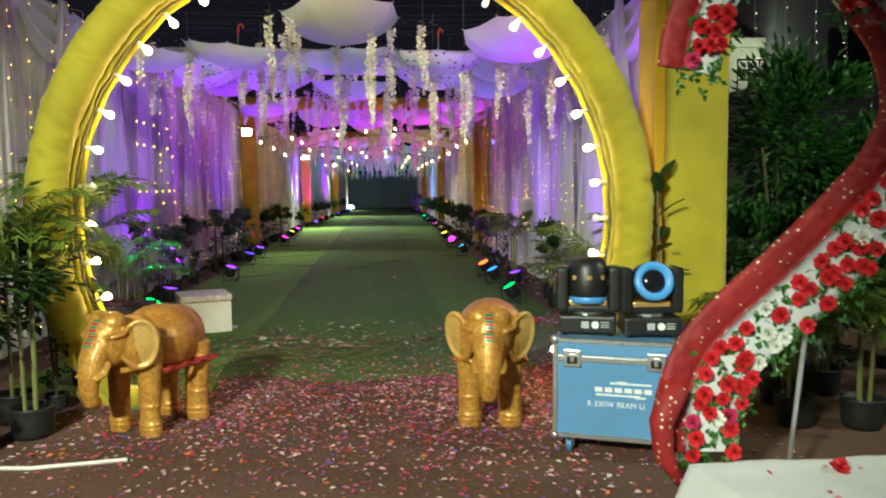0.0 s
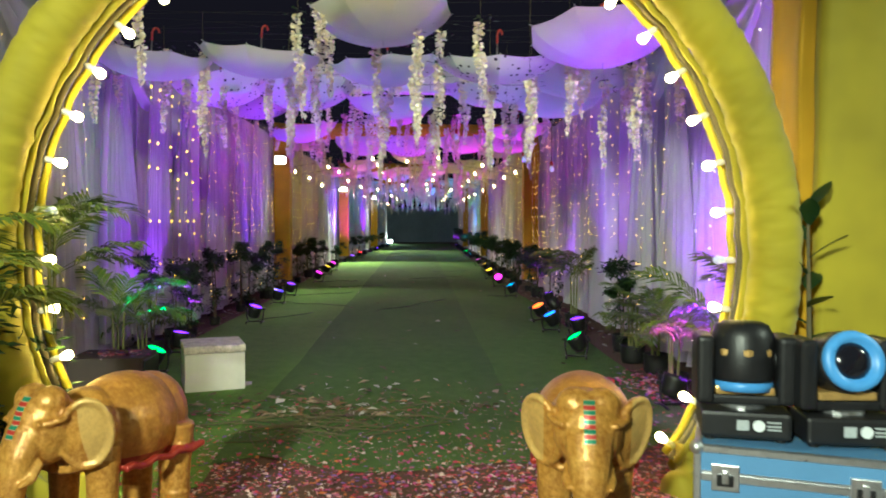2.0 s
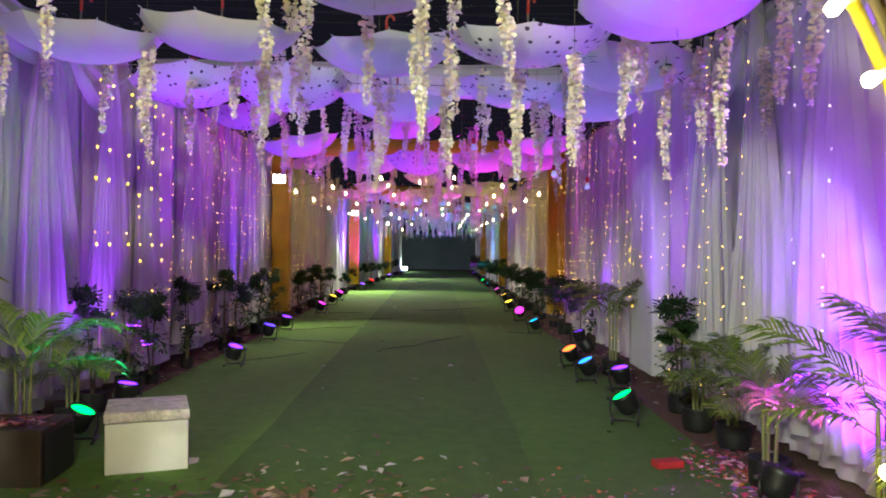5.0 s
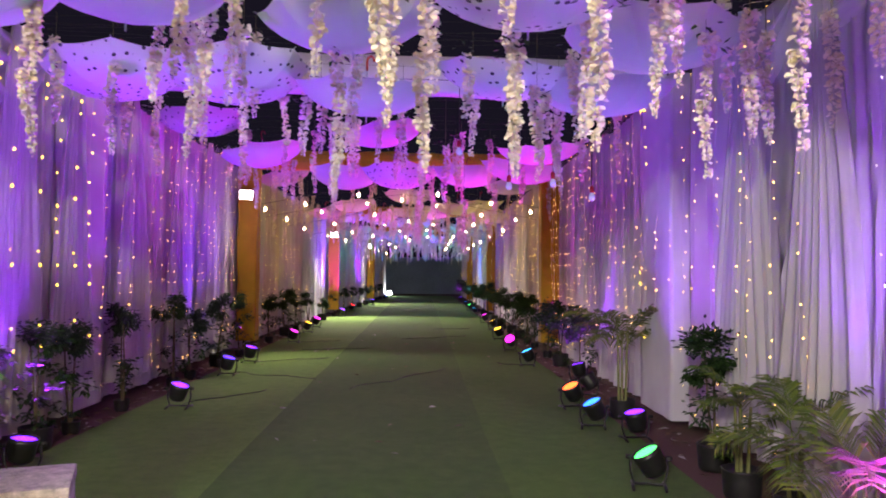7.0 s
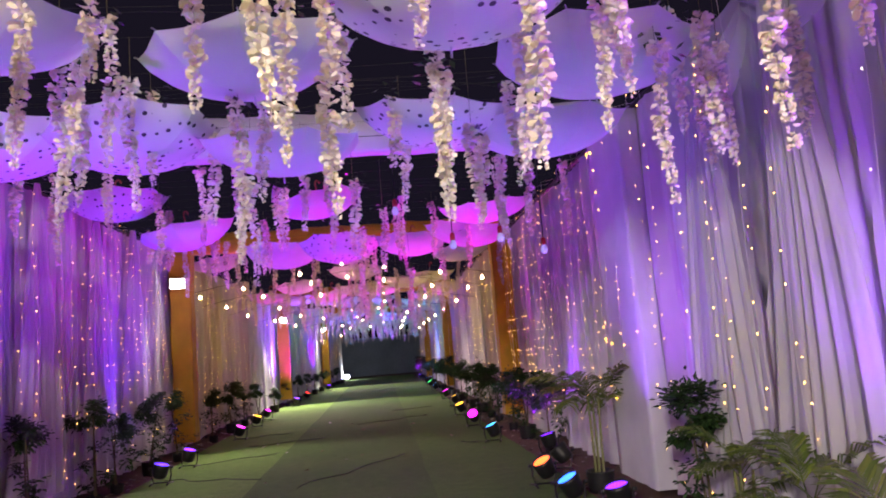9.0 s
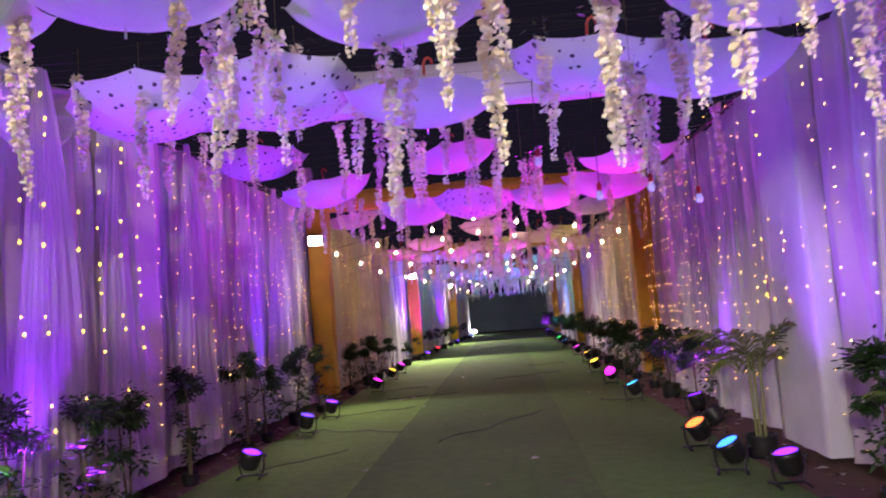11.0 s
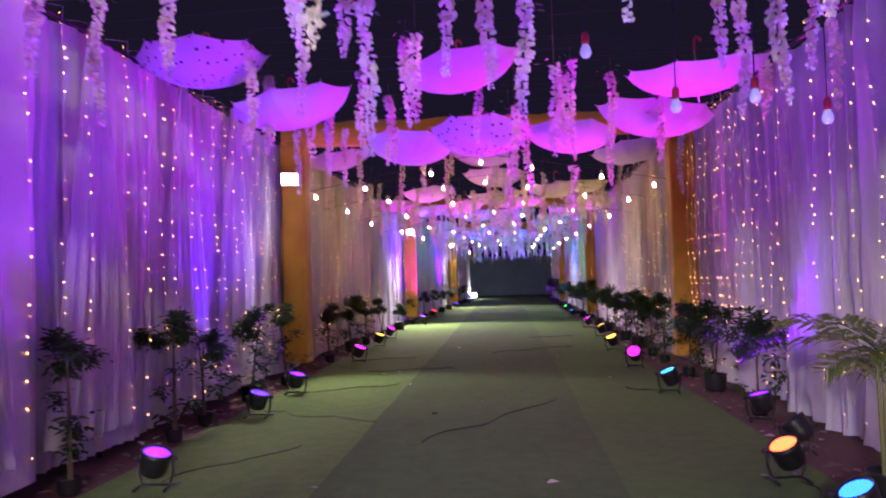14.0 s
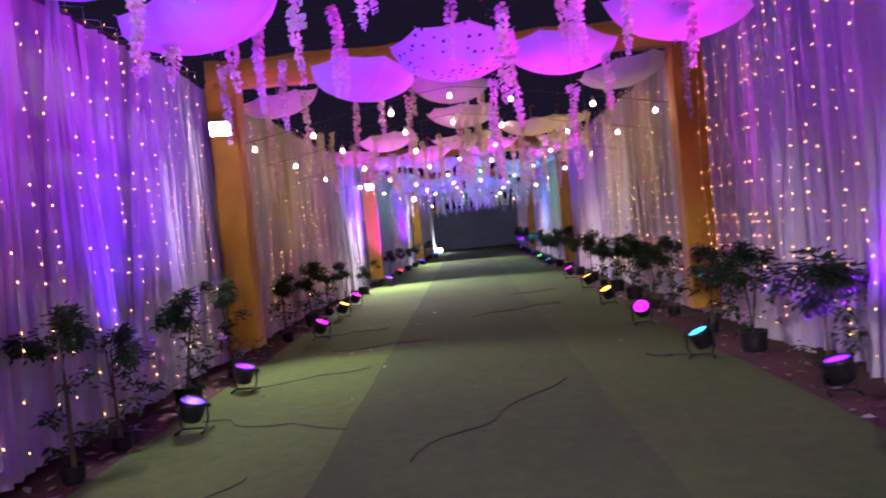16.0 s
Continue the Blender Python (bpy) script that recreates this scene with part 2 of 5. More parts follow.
def carpet_material(name, colour, worn):
    m, nt, p = nodes_of(name)
    v = coords(nt, world_space=True)
    a, b, f = noise_fac(nt, v, 0.55, 5.0), noise_fac(nt, v, 7.0, 4.0), noise_fac(nt, v, 190.0, 2.0)
    c = ramp(nt, a, [(0.32, colour), (0.68, worn)])
    c = mix(nt, 0.35, c, ramp(nt, b, [(0.35, shade(colour, 0.6)), (0.7, shade(worn, 1.25))]))
    c = mix(nt, 0.4, c, ramp(nt, f, [(0.3, shade(colour, 0.45)), (0.7, shade(worn, 1.4))]))
    nt.links.new(c, p.inputs["Base Color"])
    p.inputs["Roughness"].default_value = 1.0
    p.inputs["Specular IOR Level"].default_value = 0.15
    bump(nt, p, f, 0.6, 0.008)
    return m


bm = bmesh.new()
bmesh.ops.create_grid(bm, x_segments=8, y_segments=8, size=150)
solid("ground", bm, ground_material(), pose(0, 20, 0), "bare reddish-brown trodden earth littered near the entrance", "ground", kind="structure")


def carpet(x0, x1, y0, y1, z, mat, label):
    nx, ny = 8, 120
    verts, faces = [], []
    for j in range(ny + 1):
        for i in range(nx + 1):
            u, w = i / nx, j / ny
            x, y = x0 + (x1 - x0) * u, y0 + (y1 - y0) * w
            edge = 0.03 * noise.noise((x * 3, y * 0.8, z * 50))
            if j == 0:
                y += 0.55 * noise.noise((x * 1.3, 3.0, z))
            verts.append((x + (edge if i in (0, nx) else 0), y, z + 0.006 + 0.002 * noise.noise((x * 1.5, y * 1.1, 7))))
    for j in range(ny):
        for i in range(nx):
            a = j * (nx + 1) + i
            faces.append((a, a + 1, a + nx + 2, a + nx + 1))
    ob = solid("carpet", raw_mesh("carpet", verts, faces, mat), mat, pose(0, 0, 0), label, "carpet", "carpet runners", "structure")
    so = ob.modifiers.new("thick", "SOLIDIFY")
    so.thickness, so.offset = 0.004, -1
    return ob


CARPET_MID = carpet_material("carpet_middle", (0.060, 0.125, 0.036), (0.105, 0.165, 0.052))
CARPET_SIDE = carpet_material("carpet_side", (0.085, 0.185, 0.042), (0.165, 0.265, 0.062))
CARPET_RIGHT = carpet_material("carpet_right", (0.068, 0.150, 0.038), (0.125, 0.205, 0.054))
carpet(-1.47, 0.62, 6.7, END + 1, 0.005, CARPET_MID, "dark worn green felt carpet runner down the middle")
carpet(-3.08, -1.44, 6.3, END + 1, 0.002, CARPET_SIDE, "lighter green felt carpet runner beside the dark one")
carpet(0.59, 2.02, 7.2, END + 1, 0.002, CARPET_RIGHT, "lighter green felt carpet runner beside the dark one")

# ---------------- curtain walls ----------------


def curtain(name, a, b, z0, z1, mat, seed, label, category="curtain", group="sheer curtains", kind="", fold=0.05, pitch=0.16, gather=0.0, cell=0.03):
    """A hanging cloth from a to b (plan points) with soft uneven pleats."""
    a, b = Vector((*a, 0)), Vector((*b, 0))
    along = b - a
    length = along.length
    along.normalize()
    out = Vector((-along.y, along.x, 0))
    nx, nz = max(6, int(length / cell)), 12
    verts, faces = [], []
    for j in range(nz + 1):
        w = j / nz
        for i in range(nx + 1):
            s = length * i / nx
            ph = 2 * math.pi * (s / pitch + 1.3 * noise.noise((s * 1.9, seed, 0)) + 0.45 * noise.noise((s * 1.6, w * 2.2, seed)))
            amp = fold * (0.65 + 0.6 * noise.noise((s * 2.3, seed * 1.7, w * 1.2))) * (0.55 + 0.45 * (1 - w))
            d = amp * math.sin(ph) + 0.45 * amp * math.sin(2.3 * ph + seed) + 0.22 * amp * math.sin(5.1 * ph + 2 * seed) + 0.05 * noise.noise((s * 0.8, w * 2, seed + 5))
            sx = s + 0.35 * amp * math.cos(ph)
            if gather:
                sx = length * 0.5 + (sx - length * 0.5) * (1 - gather * math.sin(math.pi * min(1, w * 1.4)) ** 2)
            if name == "curtain":
                d *= min(1.0, 0.12 + min(s, length - s) / 0.30)
            hem = 0.03 * noise.noise((s * 2.5, seed, 3)) if j == 0 else 0
            verts.append(a + along * sx + out * d + Vector((0, 0, z0 + (z1 - z0) * w + hem)))
    for j in range(nz):
        for i in range(nx):
            k = j * (nx + 1) + i
            faces.append((k, k + 1, k + nx + 2, k + nx + 1))
    return solid(name, raw_mesh(name, verts, faces, mat, True), mat, Matrix(), label, category, group, kind)


CURTAIN_LABEL = ["sheer white pleated curtain hanging to the ground", "pale lilac sheer pleated curtain hanging to the ground", "pale pink sheer pleated curtain hanging to the ground"]
GATES = (19.5, 31.5, 43.0)


def curtain_wall(x, y0, seed):
    y, k = y0, 0
    side = 1 if x > 0 else -1
    while y < END:
        w = rng.uniform(1.0, 1.7)
        c = (0, 0, 1, 0, 2, 1, 0, 2)[(k + seed) % 8]
        far = y > 24
        top = TOP + rng.uniform(-0.04, 0.05)
        dx = side * 0.03 * (k % 2)
        ya, yb = y - 0.10, min(y + w, END) + 0.10
        xa, xb = (RIGHT, RIGHT) if side > 0 else (left_at(ya), left_at(yb))
        curtain("curtain", (xa + dx, ya), (xb + dx, yb), rng.uniform(0.05, 0.12), top, CURTAIN[c], k + seed * 31.7, CURTAIN_LABEL[c],
                fold=rng.uniform(0.062, 0.095), pitch=rng.uniform(0.18, 0.38), cell=0.05 if far else 0.026)
        y += w
        k += 1


curtain_wall(LEFT, 6.6, 0)
curtain_wall(RIGHT, 6.75, 3)


def swag(side, y0, w, drop, seed):
    """A sheer cloth looped up between two points of the rail, its folds hanging in curves."""
    nu, nv = 40, 22
    x0 = RIGHT if side > 0 else LEFT
    verts, faces = [], []
    for j in range(nv + 1):
        v = j / nv
        for i in range(nu + 1):
            u = i / nu
            sag = (4 * u * (1 - u)) ** 0.8
            z = TOP + 0.03 - (0.05 + v * drop) * (0.12 + 0.88 * sag) - 0.03 * noise.noise((u * 4, v * 3, seed))
            d = 0.05 + (0.045 * math.sin(v * 17 + 2.0 * noise.noise((u * 3, v * 4, seed))) + 0.03) * (0.25 + sag)
            verts.append((x0 - side * d, y0 + w * u, z))
    for j in range(nv):
        for i in range(nu):
            k = j * (nu + 1) + i
            faces.append((k, k + 1, k + nu + 2, k + nu + 1))
    solid("curtain_swag", raw_mesh("curtain_swag", verts, faces, SHEER, True), None, Matrix(), "sheer cloth swag looped below the curtain rail", "swag", "curtain swags")


def fan_drape(side, y0, spread, seed, z0=0.25):
    """A sheer cloth tied to one point of the rail, its folds fanning out as they fall."""
    nu, nv = 90, 20
    x0 = RIGHT if side > 0 else LEFT
    verts, faces = [], []
    for j in range(nv + 1):
        v = j / nv
        open_ = 0.07 + 0.93 * v ** 0.75
        for i in range(nu + 1):
            u = i / nu - 0.5
            ph = u * 38 + 5.0 * noise.noise((u * 7, seed, 1)) + 1.2 * noise.noise((u * 4, v * 2, seed))
            amp = (0.026 + 0.046 * v) * (0.7 + 0.7 * noise.noise((u * 6, seed, v)))
            d = 0.14 + amp * math.sin(ph) + 0.4 * amp * math.sin(2.3 * ph)
            y = y0 + spread * u * open_ + 0.10 * spread * math.sin(v * 2.6 + seed) * v
            z = TOP + 0.04 - (TOP - z0) * v - 0.05 * (0.5 - abs(u)) * v
            verts.append((x0 - side * d, y, z))
    for j in range(nv):
        for i in range(nu):
            k = j * (nu + 1) + i
            faces.append((k, k + 1, k + nu + 2, k + nu + 1))
    solid("curtain_drape", raw_mesh("curtain_drape", verts, faces, SHEER, True), None, Matrix(), "sheer white drape gathered at the rail and fanning out below", "drape", "sheer drapes")


for k in range(4):
    swag(1, 6.8 + 1.12 * k, 1.22, 0.45 + 0.15 * (k % 2), k * 3.1)
    swag(-1, 6.7 + 1.35 * k, 1.45, 0.45 + 0.15 * (k % 2), 20 + k * 2.3)
for y, w in ((7.5, 1.0), (8.6, 1.3), (9.8, 1.1), (10.9, 1.2)):
    fan_drape(1, y, w, y * 1.7)
for y, w in ((7.6, 1.2), (8.9, 1.2), (10.3, 1.3), (11.5, 1.2), (12.65, 1.1), (14.2, 1.2), (15.9, 1.1), (17.4, 1.2)):
    fan_drape(-1, y, w, y * 2.3)


def cloth_column(name, x0, x1, y0, y1, z0, z1, mat, label):
    """A post wrapped in taut cloth: a bevelled, slightly wrinkled sleeve."""
    bm = bmesh.new()
    n = 40
    loop = []
    for i in range(n):
        u = i / n * 4
        k, r = int(u), u - int(u)
        pts = [(x0, y0), (x1, y0), (x1, y1), (x0, y1), (x0, y0)]
        loop.append((pts[k][0] + (pts[k + 1][0] - pts[k][0]) * r, pts[k][1] + (pts[k + 1][1] - pts[k][1]) * r))
    rings = []
    for j in range(31):
        z = z0 + (z1 - z0) * j / 30
        ring = []
        for px, py in loop:
            s = 0.016 * noise.noise((px * 5, py * 5, z * 1.6)) + 0.010 * noise.noise((px * 14, py * 14, z * 3 + px * 9))
            ring.append(bm.verts.new((px + s, py + s * 0.7, z)))
        rings.append(ring)
    for a, b in zip(rings, rings[1:]):
        for k in range(n):
            bm.faces.new((a[k], a[(k + 1) % n], b[(k + 1) % n], b[k]))
    bm.faces.new(rings[-1])
    return solid(name, bm, mat, Matrix(), label, "cloth column", "gate columns", smooth=True)


for gy in GATES:
    off = left_at(gy) - LEFT
    cloth_column("cloth_column", -3.42 + off, -3.06 + off, gy, gy + 0.32, 0.22, TOP, ORANGE, "post wrapped in orange-yellow cloth beside the curtains")
    cloth_column("cloth_column", 2.26, 2.62, gy, gy + 0.32, 0.22, TOP, ORANGE, "post wrapped in orange-yellow cloth beside the curtains")
    bm = bmesh.new()
    nx, pts = 60, []
    for i in range(nx + 1):
        x = -3.4 + off + (6.0 - off) * i / nx
        for k, (dy, dz) in enumerate(((0.0, 0.0), (0.0, 0.32), (0.3, 0.32), (0.3, 0.0))):
            pts.append(bm.verts.new((x, gy + dy + 0.02 * noise.noise((x * 4, k, gy)), TOP - 0.06 + dz + 0.03 * noise.noise((x * 3, gy, k)))))
    for i in range(nx):
        for k in range(4):
            a, b = i * 4 + k, i * 4 + (k + 1) % 4
            bm.faces.new((pts[a], pts[b], pts[b + 4], pts[a + 4]))
    solid("cloth_beam", bm, ORANGE, Matrix(), "crossbeam wrapped in orange cloth between two posts", "cloth beam", "gate beams", smooth=True)
# white cloth gate: flat taut panels on both sides and a beam between them
WHITE_GATE = cloth("gate_white_cloth", (0.72, 0.71, 0.74), 0.25, vary=0.16)
cloth_column("cloth_column", 2.40, 2.58, 12.38, 13.42, 0.12, 3.46, WHITE_GATE, "wide flat post wrapped in plain white cloth")
cloth_column("cloth_column", -3.46, -3.37, 12.45, 13.40, 0.12, 3.46, WHITE_GATE, "wide flat post wrapped in plain white cloth")
bm = bmesh.new()
pts = []
for i in range(81):
    x = -3.46 + 6.04 * i / 80
    for k, (dy, dz) in enumerate(((0.0, 0.0), (0.0, 0.18), (0.0, 0.36), (0.16, 0.37), (0.32, 0.36), (0.32, 0.0), (0.16, -0.012))):
        pts.append(bm.verts.new((x, 13.08 + dy + 0.014 * noise.noise((x * 5, k, 2)), 3.42 - 0.008 * x + dz + 0.016 * noise.noise((x * 2.4, 8, k)))))
for i in range(80):
    for k in range(7):
        a, b = i * 7 + k, i * 7 + (k + 1) % 7
        bm.faces.new((pts[a], pts[b], pts[b + 7], pts[a + 7]))
solid("cloth_beam", bm, WHITE_GATE, Matrix(), "crossbeam wrapped in plain white cloth between two posts", "cloth beam", "gate beams", smooth=True)
# entrance post
cloth_column("cloth_column", 2.02, 2.10, 6.28, 6.66, 0.5, 4.2, ORANGE, "narrow orange cloth edge of the entrance post")
cloth_column("cloth_column", 2.11, 2.58, 6.22, 6.62, 0.5, 4.2, YELLOW, "wide entrance post wrapped in yellow satin cloth")

# closing wall beyond the far end
bm = boxed((-14, 60.0, 0), (14, 60.3, 2.6))
solid("wall_far", bm, surface("far_wall", (0.34, 0.40, 0.44), 0.9, world_space=True, scale=0.7, grain=8), Matrix(), "dark grey boundary wall beyond the corridor", "wall", kind="structure")

# ---------------- umbrellas ----------------


HANDLE_RED = surface("red_handle", (0.40, 0.04, 0.035), 0.4)


def umbrella_meshes(mat):
    R, H, n, sub, rows = 0.61, 0.27, 8, 4, 6
    verts, faces = [(0, 0, 0)], []
    for j in range(1, rows + 1):
        w = j / rows
        for k in range(n * sub):
            a = 2 * math.pi * k / (n * sub)
            f = (k % sub) / sub
            sag = math.sin(math.pi * f)
            r = R * math.sin(w * 1.25) / math.sin(1.25) * (1 - 0.075 * sag * w)
            z = H * (1 - math.cos(w * 1.25)) / (1 - math.cos(1.25)) - 0.025 * sag * w
            verts.append((r * math.cos(a), r * math.sin(a), z + 0.012 * sag * math.sin(w * 3)))
    m = n * sub
    for k in range(m):
        faces.append((0, 1 + (k + 1) % m, 1 + k))
    for j in range(rows - 1):
        for k in range(m):
            a, b = 1 + j * m + k, 1 + j * m + (k + 1) % m
            faces.append((a, b, b + m, a + m))
    canopy = raw_mesh("canopy", verts, faces, mat, True)
    for e in canopy.edges:
        a, b = e.vertices
        if min(a, b) == 0:
            e.use_edge_sharp = (max(a, b) - 1) % sub == 0
        else:
            e.use_edge_sharp = (a - 1) % m == (b - 1) % m and (a - 1) % sub == 0
    rib = bmesh.new()
    pts = []
    for j in range(0, rows + 1):
        w = j / rows
        pts.append((R * math.sin(w * 1.25) / math.sin(1.25), 0, 0.006 + H * (1 - math.cos(w * 1.25)) / (1 - math.cos(1.25))))
    pts.append((R + 0.02, 0, H + 0.012))
    tube(rib, pts, 0.004, 5)
    rib = mesh_of("rib", rib, ALU, True)
    shaft = mesh_of("shaft", rod(bmesh.new(), (0, 0, -0.05), (0, 0, 0.40), 0.006, n=8), ALU, True)
    grip = bmesh.new()
    tube(grip, [(0, 0, 0.38), (0, 0, 0.46), (0.012, 0, 0.49), (0.035, 0, 0.505), (0.058, 0, 0.49), (0.066, 0, 0.46)], 0.011, 7)
    grip = mesh_of("handle", grip, HANDLE_RED, True)
    return canopy, rib, shaft, grip


UMB = {"w": umbrella_meshes(UMB_WHITE), "d": umbrella_meshes(UMB_DOT)}


def umbrella(x, y, z, kind, turn, tilt=(0, 0)):
    label = "white cloth umbrella hung upside down from wires" if kind == "w" else "white umbrella with dark dots hung upside down from wires"
    t = thing("umbrella", pose(x, y, z - 0.2, tilt[0], tilt[1], turn), label, "umbrella", "hanging umbrellas")
    canopy, rib, shaft, grip = UMB[kind]
    part("canopy", canopy, None, t)
    for k in range(8):
        part("rib", rib, None, t).matrix_basis = pose(0, 0, 0, 0, 0, 45 * k)
    part("shaft", shaft, None, t)
    part("handle", grip, None, t)
    return t


PLACES = [(-2.75, 9.5, 3.1, "w"), (-0.46, 8.5, 3.27, "w"), (1.35, 8.25, 3.05, "w"), (-1.7, 9.5, 3.13, "w"), (0.58, 9.25, 3.04, "d"), (-0.46, 10.16, 3.17, "w"), (1.5, 10.05, 3.05, "w"),
          (-1.5, 11.4, 3.12, "d"), (-0.47, 11.55, 3.02, "w"), (0.67, 11.4, 3.14, "d"), (1.5, 11.4, 3.02, "w"), (-2.6, 11.7, 3.2, "d"),
          (-2.9, 15.3, 3.5, "d"), (-2.14, 15.75, 3.15, "w"), (-0.48, 15.85, 3.47, "w"), (1.57, 15.06, 3.13, "w"), (1.45, 16.5, 3.05, "w"), (-0.35, 17.2, 3.05, "d"),
          (-1.4, 18.7, 3.2, "w"), (0.75, 18.3, 3.2, "w"), (-2.9, 21.3, 3.5, "w"), (-0.46, 21.4, 3.5, "w"), (1.85, 20.1, 3.27, "w"),
          (-0.27, 22.9, 3.3, "w"), (0.83, 22.9, 3.05, "w"), (-0.27, 24.5, 3.1, "d"), (-1.77, 25.5, 3.3, "w"), (1.5, 24.8, 3.3, "w")]
fy = 27.0
while fy < 53:
    for fx in (-2.5, -1.1, 0.3, 1.6):
        PLACES.append((fx + rng.uniform(-0.3, 0.3), fy + rng.uniform(-0.4, 0.4), 3.25 + rng.uniform(-0.15, 0.2), rng.choice("wwd")))
    fy += 2.6
TIPS = []
rails = {}
for x, y, z, k in PLACES:
    turn = rng.uniform(0, 45)
    umbrella(x, y, z, k, turn, (rng.uniform(-9, 9), rng.uniform(-9, 9)))
    bm = bmesh.new()
    top = z - 0.2 + 0.5
    tube(bm, [(left_at(y), y, TOP + 0.03), (x - 0.6, y, (TOP + top) / 2 + 0.02), (x + 0.035, y, top), (x + 0.6, y, (TOP + top) / 2 + 0.02), (RIGHT, y, TOP + 0.03)], 0.0010, 4)
    solid("hanging_wire", bm, TWINE, Matrix(), "thin grey cord stretched across to carry an umbrella", "cord", "hanging cords")
    for i in range(8):
        a = radians(turn + 45 * i)
        TIPS.append((x + 0.53 * math.cos(a), y + 0.53 * math.sin(a), z + 0.06, y))
for x in (LEFT - 0.02, RIGHT + 0.02):
    bm = bmesh.new()
    tube(bm, [((left_at(yy) - 0.02 if x < 0 else x), yy, TOP + 0.03) for yy in (6.5, 12, 19, 26, 40, END + 0.5)], 0.025, 8)
    solid("curtain_rail", bm, DARKMETAL, Matrix(), "steel pipe rail from which the curtains hang", "rail", kind="structure")
    yy = 6.6
    while yy < END + 1:
        xx = left_at(yy) - 0.08 if x < 0 else x + 0.08
        solid("rail_post", rod(bmesh.new(), (xx, yy, 0), (xx, yy, TOP + 0.05), 0.025, n=10), DARKMETAL, Matrix(), "steel pipe post behind the curtains", "post", "rail posts", "structure", smooth=True)
        yy += 4.0

# ---------------- flower garlands ----------------


def garland_mesh(length, seed):
    """Loose whorls of broad petals strung on a thread, thinning to buds at the tip."""
    r = random.Random(seed)
    verts, faces = [], []
    z = -0.02
    while z > -length:
        w01 = -z / length
        taper = 1.0 if w01 < 0.6 else 1.0 - 0.5 * (w01 - 0.6) / 0.4
        sway = Vector((0.016 * math.sin(z * 8 + seed), 0.016 * math.cos(z * 6.5 + seed), 0))
        full = r.choice((0.55, 0.8, 1.0, 1.0, 1.2))
        for _ in range(r.choice((5, 6, 6, 7))):
            a, lift = r.uniform(0, 6.283), r.uniform(-0.9, 0.5)
            c = sway + Vector((math.cos(a), math.sin(a), 0)) * r.uniform(0.002, 0.014) * taper + Vector((0, 0, z + r.uniform(-0.014, 0.014)))
            d = Vector((math.cos(a), math.sin(a), lift)).normalized()
            s = d.cross(Vector((0, 0, 1))).normalized()
            s = (s + d.cross(s) * r.uniform(-0.7, 0.7)).normalized()
            w, l = r.uniform(0.017, 0.025) * taper * full, r.uniform(0.036, 0.052) * taper * full
            up = s.cross(d) * r.uniform(0.006, 0.014)
            k = len(verts)
            verts += [c, c + d * l * 0.3 + s * w * 0.7 + up * 0.7, c + d * l * 0.68 + s * w + up, c + d * l * 0.95 + s * w * 0.55, c + d * l * 0.95 - s * w * 0.55,
                      c + d * l * 0.68 - s * w + up, c + d * l * 0.3 - s * w * 0.7 + up * 0.7, c + d * l * 0.55 - up * 0.6]
            faces += [(k + q, k + (q + 1) % 7, k + 7) for q in range(7)]
        z -= r.choice((0.014, 0.018, 0.022, 0.034))
    return raw_mesh("blossom", verts, faces, FLOWER)


def sprig_mesh(seed, n=12):
    r = random.Random(seed)
    verts, faces = [], []
    for i in range(n):
        a = r.uniform(0, 6.283)
        c = Vector((math.cos(a), math.sin(a), 0)) * r.uniform(0.01, 0.13) + Vector((0, 0, r.uniform(-0.10, 0.07)))
        d = Vector((math.cos(a + r.uniform(-1, 1)), math.sin(a), r.uniform(-0.8, 0.4))).normalized()
        s = d.cross(Vector((0.1, 0, 1))).normalized()
        l, w = r.uniform(0.04, 0.075), r.uniform(0.012, 0.02)
        k = len(verts)
        verts += [c, c + d * l * 0.45 + s * w, c + d * l, c + d * l * 0.45 - s * w]
        faces += [(k, k + 1, k + 2), (k, k + 2, k + 3)]
    return raw_mesh("leaf_spray", verts, faces, LEAF)


GARLANDS = [(l, garland_mesh(l, i)) for i, l in enumerate((0.40, 0.5, 0.6, 0.7, 0.78, 0.86, 0.95))]
SPRIGS = [sprig_mesh(i + 40) for i in range(4)]
STRING = mesh_of("cord", rod(bmesh.new(), (0, 0, -0.3), (0, 0, 0.0), 0.0025, n=4), STEM)


def garland(x, y, z, length, leafy=None, sway=3):
    g = min(GARLANDS, key=lambda q: abs(q[0] - length))
    t = thing("flower_garland", pose(x, y, z, sway * rng.uniform(-1, 1), sway * rng.uniform(-1, 1), rng.uniform(0, 360)), "hanging strand of white artificial wisteria blossom", "flower garland", "hanging blossom strands")
    part("blossom", g[1], None, t)["kind"] = "stuff"
    if leafy if leafy is not None else rng.random() < 0.5:
        part("leaf_spray", rng.choice(SPRIGS), None, t, "green artificial leaves")["kind"] = "stuff"
    return t


for x, y, z, uy in TIPS:
    if left_at(y) + 0.15 < x < RIGHT - 0.15 and y > 7.2 and rng.random() < (0.08 if uy < 20 else 0.2):
        garland(x, y, z, rng.uniform(0.4, 0.85))


